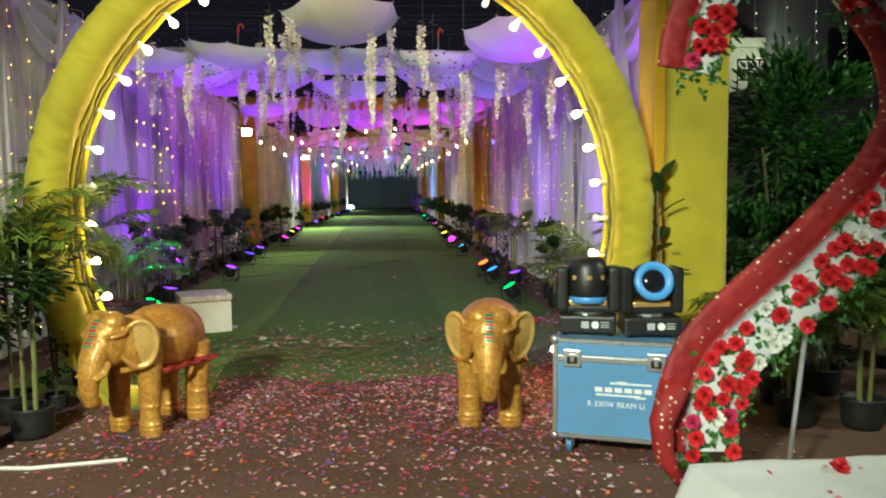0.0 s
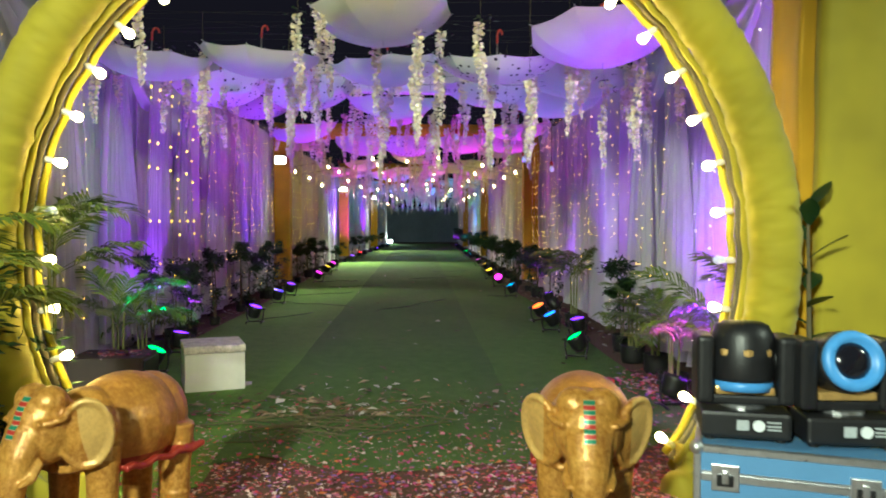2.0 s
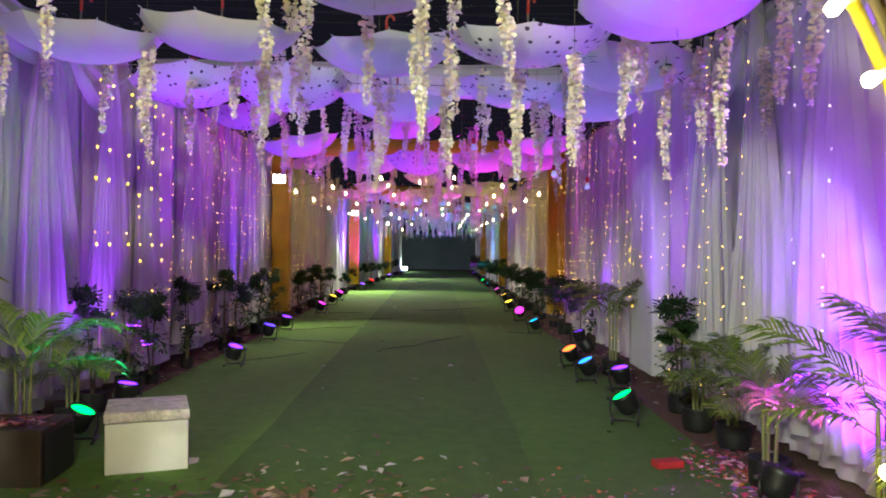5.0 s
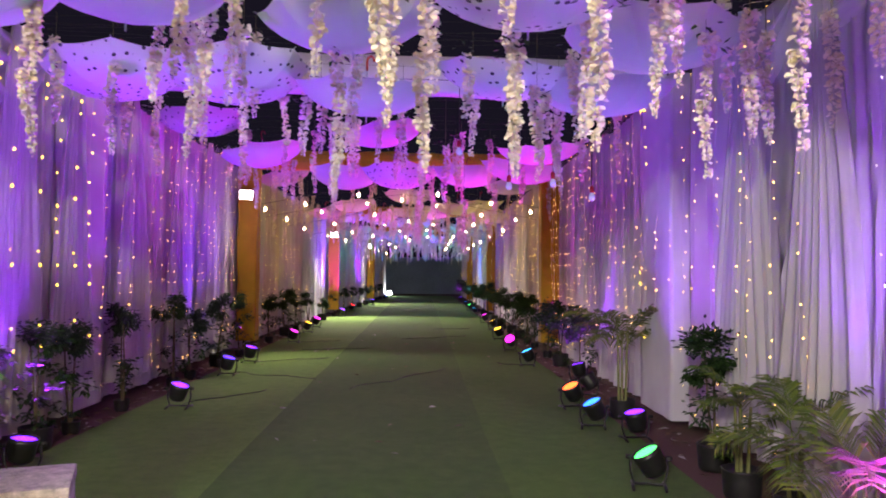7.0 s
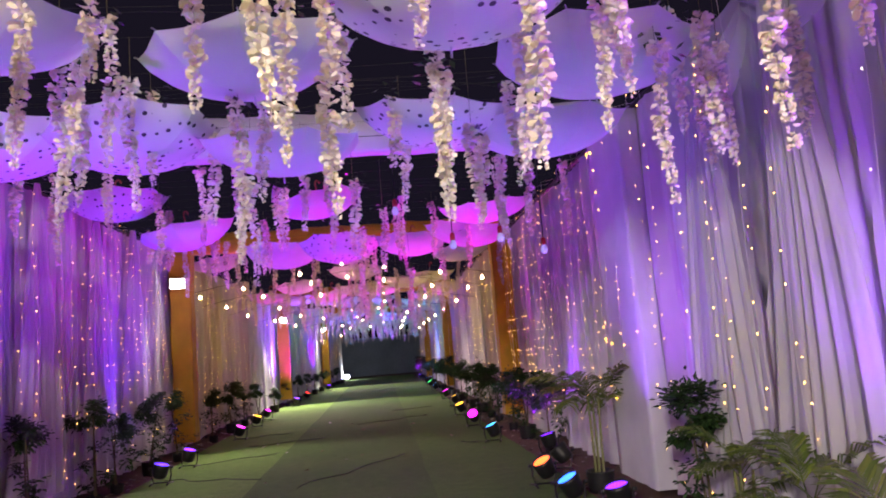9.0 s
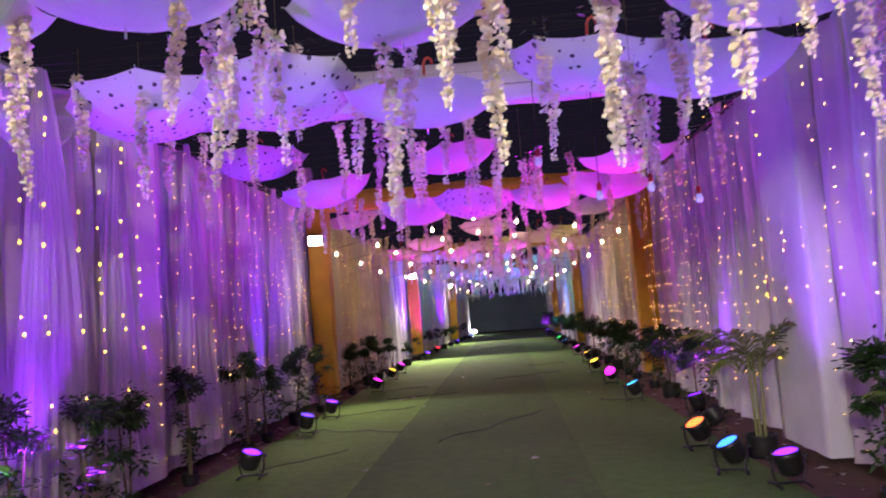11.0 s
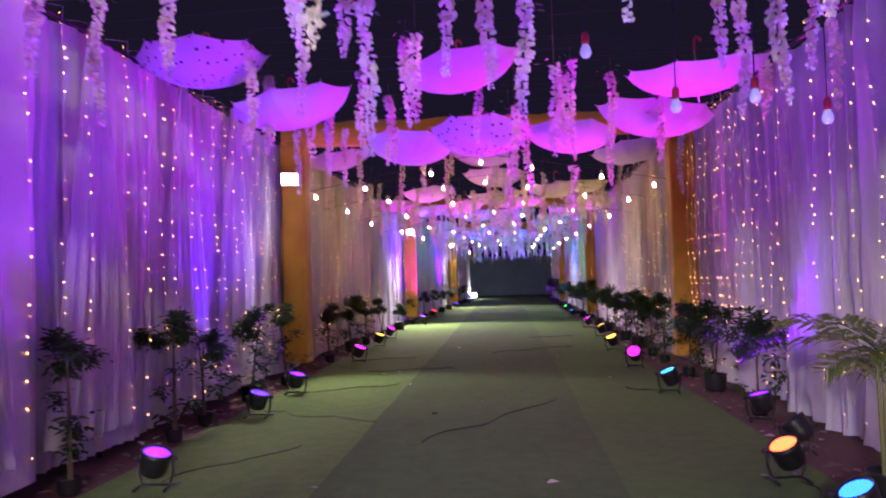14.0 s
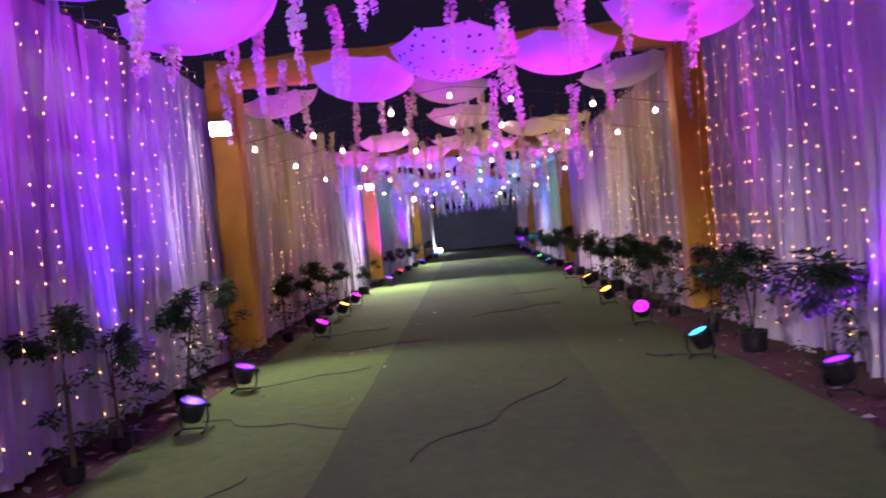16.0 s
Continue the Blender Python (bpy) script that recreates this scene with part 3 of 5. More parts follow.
def blossom_row(y, strands):
    """A cord across the corridor with blossom strands tied to it by thin threads."""
    bm = bmesh.new()
    zs = TOP + 0.05
    tube(bm, [(left_at(y), y, TOP + 0.03), (-1.8, y, zs + 0.03), (0.0, y, zs), (1.4, y, zs + 0.03), (RIGHT, y, TOP + 0.03)], 0.0012, 4)
    solid("hanging_wire", bm, TWINE, Matrix(), "thin grey cord stretched across to carry blossom strands", "cord", "hanging cords")
    for x, z in strands:
        t = garland(x, y, z, rng.uniform(0.66, 0.96), None, 0)
        if zs - z > 0.04:
            part("thread", rod(bmesh.new(), (0, 0, -0.03), (0, 0, zs - z + 0.03), 0.0018, n=4), STEM, t)


blossom_row(8.46, [(-2.48, 3.45), (-0.18, 3.21), (0.36, 3.23), (0.78, 2.76), (1.70, 2.93), (2.07, 3.16), (2.26, 3.15)])
blossom_row(9.05, [(-1.26, 3.45), (-0.97, 3.45), (-0.55, 3.31), (-0.17, 3.21), (0.01, 2.98), (1.23, 3.28), (1.33, 3.45)])
blossom_row(9.53, [(-2.25, 3.11), (0.06, 3.42), (0.54, 2.84), (0.54, 3.08), (1.48, 3.44), (1.67, 2.94), (1.93, 3.10), (2.42, 3.09)])
blossom_row(10.11, [(-3.28, 3.44), (-2.81, 3.33), (-1.51, 3.18), (-1.25, 3.45), (-0.55, 2.95), (2.02, 3.38), (2.29, 3.16)])
blossom_row(10.66, [(-1.61, 3.45), (-1.30, 3.31), (0.84, 2.89), (1.12, 3.16), (2.42, 3.18)])
blossom_row(11.29, [(-2.94, 3.38), (-2.49, 3.21), (-1.35, 3.45)])
blossom_row(11.59, [(0.43, 3.37)])
blossom_row(12.29, [(-0.95, 3.32), (-0.82, 2.95), (1.29, 3.21)])
blossom_row(12.66, [(-2.89, 3.40), (-0.43, 3.45), (-0.19, 3.20), (0.01, 3.03), (1.60, 3.39)])
blossom_row(13.16, [(-2.77, 3.36), (-2.28, 3.45), (1.24, 3.45)])
blossom_row(13.52, [(-1.50, 3.45), (1.48, 3.39)])
blossom_row(14.16, [(-0.77, 3.33), (0.28, 3.03), (2.34, 3.45)])
blossom_row(14.61, [(-2.22, 3.45), (-0.90, 3.45)])
blossom_row(15.62, [(-2.39, 3.45), (-2.37, 3.45), (-1.47, 3.45), (0.54, 3.45)])
blossom_row(16.08, [(0.01, 3.16), (0.49, 3.45), (0.98, 3.44)])
blossom_row(16.69, [(-2.01, 3.45), (-1.36, 3.45)])
blossom_row(17.17, [(-2.15, 3.45), (-1.38, 3.45), (-0.04, 2.79), (0.67, 2.67)])
blossom_row(18.40, [(-2.85, 3.45), (-2.22, 3.45)])
blossom_row(19.47, [(2.40, 3.45)])
blossom_row(19.99, [(-1.33, 3.45)])
blossom_row(20.61, [(-2.42, 3.45), (-1.75, 3.45)])
blossom_row(21.43, [(-1.08, 3.45)])

for k in range(10):
    y = 21.6 + k * 1.15
    blossom_row(y, [(rng.uniform(left_at(y) + 0.3, 2.3), rng.uniform(3.0, 3.4)) for _ in range(6)])
for k in range(12):
    y = 33.5 + k * 1.7
    blossom_row(y, [(rng.uniform(left_at(y) + 0.2, 2.4), rng.uniform(2.75, 3.3)) for _ in range(10)])

# ---------------- fairy light strings ----------------


def string_mesh(length, seed, mat, step, size, name="light_chain"):
    r = random.Random(seed)
    verts, faces = [], []
    z = -r.uniform(0.02, step)
    while z > -length:
        c = Vector((0.02 * math.sin(z * 3 + seed) + r.uniform(-0.012, 0.012), r.uniform(-0.012, 0.012), z))
        k = len(verts)
        s = size * r.uniform(0.7, 1.25)
        verts += [c + Vector(v) * s for v in ((1, 0, 0), (-1, 0, 0), (0, 1, 0), (0, -1, 0), (0, 0, 1.5), (0, 0, -1.5))]
        faces += [(k + a, k + b, k + c2) for a, b, c2 in ((0, 2, 4), (2, 1, 4), (1, 3, 4), (3, 0, 4), (2, 0, 5), (1, 2, 5), (3, 1, 5), (0, 3, 5))]
        z -= step * r.choice((0.6, 0.9, 1.1, 1.5, 2.6))
    return raw_mesh(name, verts, faces, mat)


def wire_mesh(length, seed):
    bm = bmesh.new()
    tube(bm, [(-0.19, 0, 0.035), (-0.08, 0, 0.02)] + [(0.02 * math.sin(-length * i / 24 * 3 + seed), 0, -length * i / 24) for i in range(25)], 0.0015, 4)
    return mesh_of("wire", bm, WHITEPLASTIC)


FAIRY_SETS = {"warm": [string_mesh(3.2, i, FAIRY, 0.125, 0.0047) for i in range(5)], "yellow": [string_mesh(3.0, 20 + i, FAIRYBIG, 0.20, 0.011) for i in range(3)], "cool": [string_mesh(3.1, 30 + i, FAIRYCOOL, 0.18, 0.0054) for i in range(4)]}
WIRES = [wire_mesh(3.2, i) for i in range(3)]
FAIRY_LABEL = {"warm": "string of tiny warm fairy lights hanging on the curtain", "yellow": "string of yellow fairy lights hanging on the curtain", "cool": "string of tiny cool-white fairy lights on the curtain"}


def fairy(x, y, z, kind):
    t = thing("fairy_lights", pose(x, y, z, 0, 0, 0 if x < 0 else 180), FAIRY_LABEL[kind], "fairy lights", "fairy light strings")
    part("wire", rng.choice(WIRES), None, t)
    part("light_chain", rng.choice(FAIRY_SETS[kind]), None, t, "tiny lit bulbs")["kind"] = "stuff"


# stretches of wall: from, to, spacing, kind
for x, y0, y1, step, kind in [(LEFT + 0.20, 7.2, 9.4, 0.4, "warm"), (LEFT + 0.20, 11.2, 12.9, 0.33, "yellow"), (LEFT + 0.20, 13.2, 14.3, 0.4, "warm"), (LEFT + 0.20, 14.6, 19.0, 0.32, "warm"),
                              (LEFT + 0.20, 20.0, 26.0, 0.55, "warm"), (LEFT + 0.20, 27, 52, 1.6, "warm"),
                              (RIGHT - 0.20, 7.4, 9.2, 0.5, "cool"), (RIGHT - 0.20, 9.8, 12.6, 0.36, "warm"), (RIGHT - 0.20, 12.9, 15.4, 0.42, "warm"), (RIGHT - 0.20, 13.25, 13.5, 0.2, "yellow"), (RIGHT - 0.20, 15.6, 19.2, 0.28, "warm"),
                              (RIGHT - 0.20, 20.0, 26.0, 0.42, "warm"), (RIGHT - 0.20, 27, 52, 1.3, "warm")]:
    y = y0
    while y < y1:
        fairy((x if x > 0 else x + left_at(y) - LEFT) + rng.uniform(-0.03, 0.03), y + rng.uniform(-0.12, 0.12) * step * 2, TOP, kind)
        y += step * rng.uniform(0.7, 1.3)

# ---------------- LED par lights ----------------


def par_meshes():
    body = bmesh.new()
    lathe(body, [(0.0, -0.13), (0.06, -0.13), (0.085, -0.11), (0.095, -0.06), (0.10, 0.0), (0.105, 0.02), (0.105, 0.055), (0.096, 0.055), (0.093, 0.035), (0.0, 0.035)], 24)
    led = bmesh.new()
    bmesh.ops.create_circle(led, cap_ends=True, segments=24, radius=0.090, matrix=Matrix.Translation((0, 0, 0.040)))
    for ring, n in ((0.0, 1), (0.03, 6), (0.055, 12), (0.078, 16)):
        for k in range(n):
            a = 2 * math.pi * k / n
            ball(led, (ring * math.cos(a), ring * math.sin(a), 0.041), (0.010, 0.010, 0.006), 6, 4)
    yoke = bmesh.new()
    tube(yoke, [(-0.125, 0, 0.0), (-0.125, 0, -0.10), (-0.10, 0, -0.185), (0.10, 0, -0.185), (0.125, 0, -0.10), (0.125, 0, 0.0)], 0.010, 6)
    foot = bmesh.new()
    tube(foot, [(0, -0.12, 0), (0, -0.03, 0.012), (0, 0.03, 0.012), (0, 0.12, 0)], 0.011, 6)
    knob = rod(bmesh.new(), (-0.02, 0, 0), (0.02, 0, 0), 0.016, n=10)
    return (mesh_of("can", body, BLACK, True), led, mesh_of("yoke", yoke, DARKMETAL, True), mesh_of("foot", foot, DARKMETAL, True), mesh_of("knob", knob, BLACK, True))


PAR_CAN, led_bm, PAR_YOKE, PAR_FOOT, PAR_KNOB = par_meshes()
led_base = bpy.data.meshes.new("led_face")
led_bm.to_mesh(led_base)
led_bm.free()
PAR_COLOURS = {"violet": (0.30, 0.012, 1.0), "indigo": (0.16, 0.015, 1.0), "magenta": (0.95, 0.012, 0.85), "blue": (0.04, 0.30, 1.0), "cyan": (0.05, 0.62, 1.0), "green": (0.08, 1.0, 0.25), "yellow": (1.0, 0.72, 0.08), "orange": (1.0, 0.26, 0.02), "red": (1.0, 0.06, 0.05)}
PAR_FACES = {}
for cname, col in PAR_COLOURS.items():
    me = led_base.copy()
    me.materials.append(glow("led_" + cname, tuple(0.022 + 0.978 * c ** 1.5 for c in col), 3.6, False))
    PAR_FACES[cname] = me


def par_light(x, y, cname, aim, power, angle=95):
    """aim: tilt towards the entrance and towards the right, in degrees from straight up."""
    t = thing("par_light", pose(x, y, 0.024, 0, 0, rng.uniform(-14, 14)), "black LED par light on the ground, glowing " + cname, "stage light", "par lights")
    head = Matrix.Translation((0, 0, 0.20)) @ pose(0, 0, 0, aim[0], aim[1], 0)
    can = part("can", PAR_CAN, None, t)
    can.matrix_basis = head
    face = part("led_face", PAR_FACES[cname], None, can, "glowing " + cname + " LED lens")
    part("yoke", PAR_YOKE, None, t).matrix_basis = Matrix.Translation((0, 0, 0.20))
    for sx in (-0.11, 0.11):
        part("foot", PAR_FOOT, None, t).matrix_basis = Matrix.Translation((sx, 0, 0))
        part("knob", PAR_KNOB, None, t).matrix_basis = Matrix.Translation((sx * 1.25, 0, 0.20))
    d = head.to_3x3() @ Vector((0, 0, 1))
    p = Vector((x, y, 0.224)) + d * 0.075
    lamp("par_beam", "SPOT", p, p + d, power, PAR_COLOURS[cname], 0.07, angle, 0.9)


# x, y, colour, aim (towards the entrance, towards the right), power
LEFT_PARS = [(-2.8, 9.7, "green", (6, 24), 60), (-2.9, 10.85, "violet", (2, 10), 420), (-2.62, 13.6, "violet", (8, 18), 330), (-2.76, 16.3, "indigo", (4, 16), 430), (-2.78, 17.85, "violet", (4, 16), 250),
             (-2.66, 21.4, "magenta", (6, 24), 150), (-2.76, 24.1, "yellow", (8, 20), 60), (-2.80, 26.0, "magenta", (4, 26), 220), (-2.62, 31.0, "violet", (6, 18), 560), (-2.6, 34.5, "red", (8, 24), 8),
             (-2.2, 40.3, "violet", (6, 18), 560), (-1.9, 46.0, "blue", (6, 18), 420)]
# right pars at y 12.05, 14.5, 15.75: glow added to tint wall and umbrellas
RIGHT_PARS = [(1.96, 8.2, "violet", (0, 20), 780), (1.62, 10.5, "green", (6, -30), 36), (1.70, 12.6, "blue", (10, -26), 130), (1.70, 13.68, "orange", (8, -28), 30), (1.96, 12.05, "violet", (4, -14), 300), (2.06, 14.5, "magenta", (-16, -34), 420), (2.2, 15.75, "violet", (0, -14), 210),
              (1.74, 17.55, "cyan", (6, -24), 45),
              (1.74, 20.0, "magenta", (44, -26), 1000), (1.76, 22.5, "yellow", (6, -24), 60), (1.91, 25.4, "yellow", (6, -24), 80), (1.92, 28.2, "magenta", (6, -24), 360), (1.93, 32.7, "cyan", (6, -24), 220),
              (1.95, 35.6, "green", (6, -22), 150), (2.0, 38.9, "blue", (6, -20), 420), (2.05, 45.0, "violet", (6, -18), 560)]
for x, y, c, aim, power in LEFT_PARS + RIGHT_PARS:
    par_light(x, y, c, aim, power * (1.35 if c in ("violet", "indigo", "magenta") else 1.0) * (1.9 if y > 20.5 else 0.8 if y > 11 else 1.0), 92 if c == "magenta" else 128)

# ---------------- white floodlights on the gate posts ----------------


def flood(x, y, z, power):
    t = thing("floodlight", pose(x, y, z, 0, 0, 0), "white LED floodlight fixed to the cloth-wrapped post", "floodlight", "post floodlights")
    m = pose(0, 0, 0, -66, 0, 14)
    part("housing", boxed((-0.13, -0.10, 0.0), (0.13, 0.10, 0.045), 0.012), BLACK, t).matrix_basis = m
    part("lens", boxed((-0.115, -0.085, -0.006), (0.115, 0.085, 0.002), 0.002), FLOOD, t, "bright white LED panel").matrix_basis = m
    bm = bmesh.new()
    tube(bm, [(-0.14, 0, 0.02), (-0.14, 0.12, 0.02), (0.14, 0.12, 0.02), (0.14, 0, 0.02)], 0.008, 5)
    part("bracket", bm, DARKMETAL, t)
    lamp("flood_beam", "SPOT", (x + 0.02, y - 0.06, z - 0.05), (x + 1.7, y - 2.3, 0), power * (2.6 if y < 25 else 12.0), (1.0, 0.87, 0.76), 0.1, 100, 0.7)


flood(-3.24, 19.36, 2.92, 150)
flood(-2.95, 31.35, 2.78, 150)
flood(-2.5, 42.85, 2.8, 120)
t = thing("floodlight", pose(-2.0, 53.6, 0.0), "bright white floodlight standing on the ground", "floodlight", "ground floodlight")
part("housing", boxed((-0.16, 0.0, 0.10), (0.16, 0.05, 0.34), 0.015), BLACK, t)
part("lens", boxed((-0.14, -0.006, 0.12), (0.14, 0.0, 0.32), 0.002), FLOOD, t, "bright white LED panel")
part("stand", boxed((-0.12, -0.05, 0.0), (0.12, 0.10, 0.10), 0.01), DARKMETAL, t)
lamp("flood_beam", "POINT", (-2.0, 53.4, 0.42), (-0.6, 45.0, 0.6), 80, (0.88, 0.96, 1.0), 0.12)

# ---------------- festoon bulbs ----------------


def bulb_meshes():
    glass = lathe(bmesh.new(), [(0.0, -0.058), (0.016, -0.054), (0.025, -0.041), (0.027, -0.028), (0.021, -0.008), (0.014, 0.006), (0.014, 0.012)], 14)
    sock = lathe(bmesh.new(), [(0.016, 0.008), (0.018, 0.02), (0.018, 0.052), (0.012, 0.062), (0.005, 0.068), (0.0, 0.068)], 12)
    return mesh_of("glass", glass, BULBFAR, True), mesh_of("socket", sock, WHITEPLASTIC, True)


BULB_GLASS, BULB_SOCKET = bulb_meshes()
DIM_GLASS = BULB_GLASS.copy()
DIM_GLASS.materials.clear()
DIM_GLASS.materials.append(CLEAR)
RED_SOCKET = BULB_SOCKET.copy()
RED_SOCKET.materials.clear()
RED_SOCKET.materials.append(surface("red_socket", (0.45, 0.03, 0.03), 0.45))


def festoon(x0, x1, y, z, n, sag=0.22, drop=0.12, rise=0.55):
    """A cable across the corridor with hanging bulbs."""
    t = thing("festoon_lights", Matrix(), "cable strung across with lit warm bulbs", "festoon lights", "festoon cables")
    pts = []
    for i in range(25):
        u = i / 24
        pts.append((x0 + (x1 - x0) * u, y + 0.05 * math.sin(u * 5), z + rise * (1 - abs(2 * u - 1) ** 1.5) - sag * 0.3 * abs(math.sin(2 * math.pi * u))))
    part("cable", tube(bmesh.new(), pts, 0.004, 5), CABLE, t)
    for i in range(n):
        u = (i + 0.5) / n
        p = Vector(pts[min(24, round(u * 24))])
        d = drop * rng.uniform(0.7, 1.3)
        b = part("bulb", BULB_SOCKET, None, t)
        b.matrix_basis = Matrix.Translation(p - Vector((0, 0, d)))
        part("glass", BULB_GLASS, None, b, "lit warm bulb")
        part("flex", rod(bmesh.new(), (0, 0, 0.06), (0, 0, 0.06 + d - 0.06), 0.003, n=4), CABLE, b)


t = thing("festoon_lights", Matrix(), "cable with unlit clear bulbs in red holders on long flexes", "festoon lights", "festoon cables")
part("cable", tube(bmesh.new(), [(LEFT - 0.02, 12.9, 3.52), (-1.5, 12.9, 3.50), (0.4, 12.86, 3.47), (1.5, 12.9, 3.49), (RIGHT + 0.02, 12.9, 3.52)], 0.004, 5), CABLE, t)
for x, z in ((0.38, 2.78), (0.89, 2.43), (1.34, 2.47), (1.74, 2.33)):
    b = part("bulb", RED_SOCKET, None, t)
    b.matrix_basis = Matrix.Translation((x, 12.88, z)) @ Matrix.Scale(1.25, 4)
    part("glass", DIM_GLASS, None, b, "unlit clear bulb")
    part("flex", rod(bmesh.new(), (0, 0, 0.06), (0, 0, (3.48 - z) / 1.25), 0.003, n=4), CABLE, b)
for fy in (20.0, 22.4, 25.0, 29.0, 33.0, 37.0, 41.0, 45.5, 50.0):
    festoon(left_at(fy) - 0.03, RIGHT + 0.03, fy, 2.72 if fy < 24 else 2.66, 7 if fy < 30 else 6, 0.2, 0.1)

# ---------------- entrance arch ----------------
ARCH = Vector((-0.33, 6.35, 1.36))


def arch():
    t = thing("entrance_arch", Matrix.Translation((ARCH.x, ARCH.y, 0)), "round entrance arch wrapped in yellow satin and ringed with lit bulbs", "arch")
    R, n, m = 2.15, 640, 24
    a0, a1 = radians(-36), radians(216)
    verts, faces = [], []
    for i in range(n + 1):
        a = a0 + (a1 - a0) * i / n
        rad = Vector((math.cos(a), 0, math.sin(a)))
        end = min(1.0, min(i, n - i) / 36 + 0.35)
        for k in range(m):
            b = 2 * math.pi * k / m
            wr = 1 + 0.05 * noise.noise((i * 0.09 + k * 0.5, k * 0.35, 2)) + 0.06 * noise.noise((i * 0.25 + k * 0.21, 0.3, 5.5)) + 0.06 * noise.noise((i * 0.37 - k * 0.37, 0.7, 9.5)) + 0.025 * noise.noise((i * 0.83 + k * 0.11, k * 0.2, 3.5))
            off = rad * (0.14 * math.cos(b) * wr * end) + Vector((0, 1, 0)) * (0.13 * math.sin(b) * wr * end - 0.21)
            verts.append(rad * R + off + Vector((0, 0, ARCH.z)))
    for i in range(n):
        for k in range(m):
            a, b = i * m + k, i * m + (k + 1) % m
            faces.append((a, b, b + m, a + m))
    part("sleeve", raw_mesh("sleeve", verts, faces, YELLOW, True), None, t, "wrinkled yellow satin sleeve")
    # bulb-lit inner edge of the cloth, shaped as yellow tubes, and black flex
    for r, dy, rad, mat, name in ((2.01, -0.15, 0.022, YELLOW, "inner_rope"), (2.01, 0.05, 0.024, YELLOW, "inner_rope"), (2.02, -0.05, 0.024, STEM, "hoop")):
        pts = [((r + 0.006 * math.sin(i * 1.7)) * math.cos(a0 + (a1 - a0) * i / 90), dy + 0.012 * math.sin(i * 2.3), ARCH.z + (r + 0.006 * math.sin(i * 1.7)) * math.sin(a0 + (a1 - a0) * i / 90)) for i in range(91)]
        part(name, tube(bmesh.new(), pts, rad, 8), mat, t, smooth=True)
    nb = 31
    for i in range(nb):
        deg = -34 + 248 * i / (nb - 1)
        a = radians(deg)
        rad = Vector((math.cos(a), -0.25, math.sin(a)))
        p = Vector((1.975 * math.cos(a), -0.06, ARCH.z + 1.975 * math.sin(a)))
        sock = part("bulb_holder", BULB_SOCKET, None, t, "white bulb holder")
        m4 = rad.to_track_quat("Z", "Y").to_matrix().to_4x4()
        lit = i % 7 != 4
        sock.matrix_basis = Matrix.Translation(p - rad * 0.05) @ m4
        part("bulb", ARCH_GLASS if lit else DIM_GLASS, None, sock, "lit warm bulb" if lit else "unlit clear bulb")
    # cloth ends that trail to the ground at both feet
    for sx in (-1, 1):
        bm = bmesh.new()
        pts = []
        for j in range(15):
            w = j / 14
            a = radians(-30)
            px, pz = R * math.cos(a) * sx, ARCH.z + R * math.sin(a)
            x = px + sx * -0.05 * w + 0.03 * math.sin(w * 7)
            z = max(0.02, pz * (1 - w * 1.15) + 0.02)
            pts.append((x - sx * max(0, w - 0.7) * 0.8, -0.05 - 0.3 * max(0, w - 0.6), z))
        tube(bm, pts, [0.15 - 0.05 * math.sin(i * 0.6) + 0.02 * math.sin(i * 2.1) for i in range(15)], 12)
        part("cloth_end", bm, YELLOW, t, "loose end of yellow satin trailing on the ground", smooth=True)


ARCH_GLASS = BULB_GLASS.copy()
ARCH_GLASS.materials.clear()
ARCH_GLASS.materials.append(BULB)
arch()

# ---------------- elephants ----------------


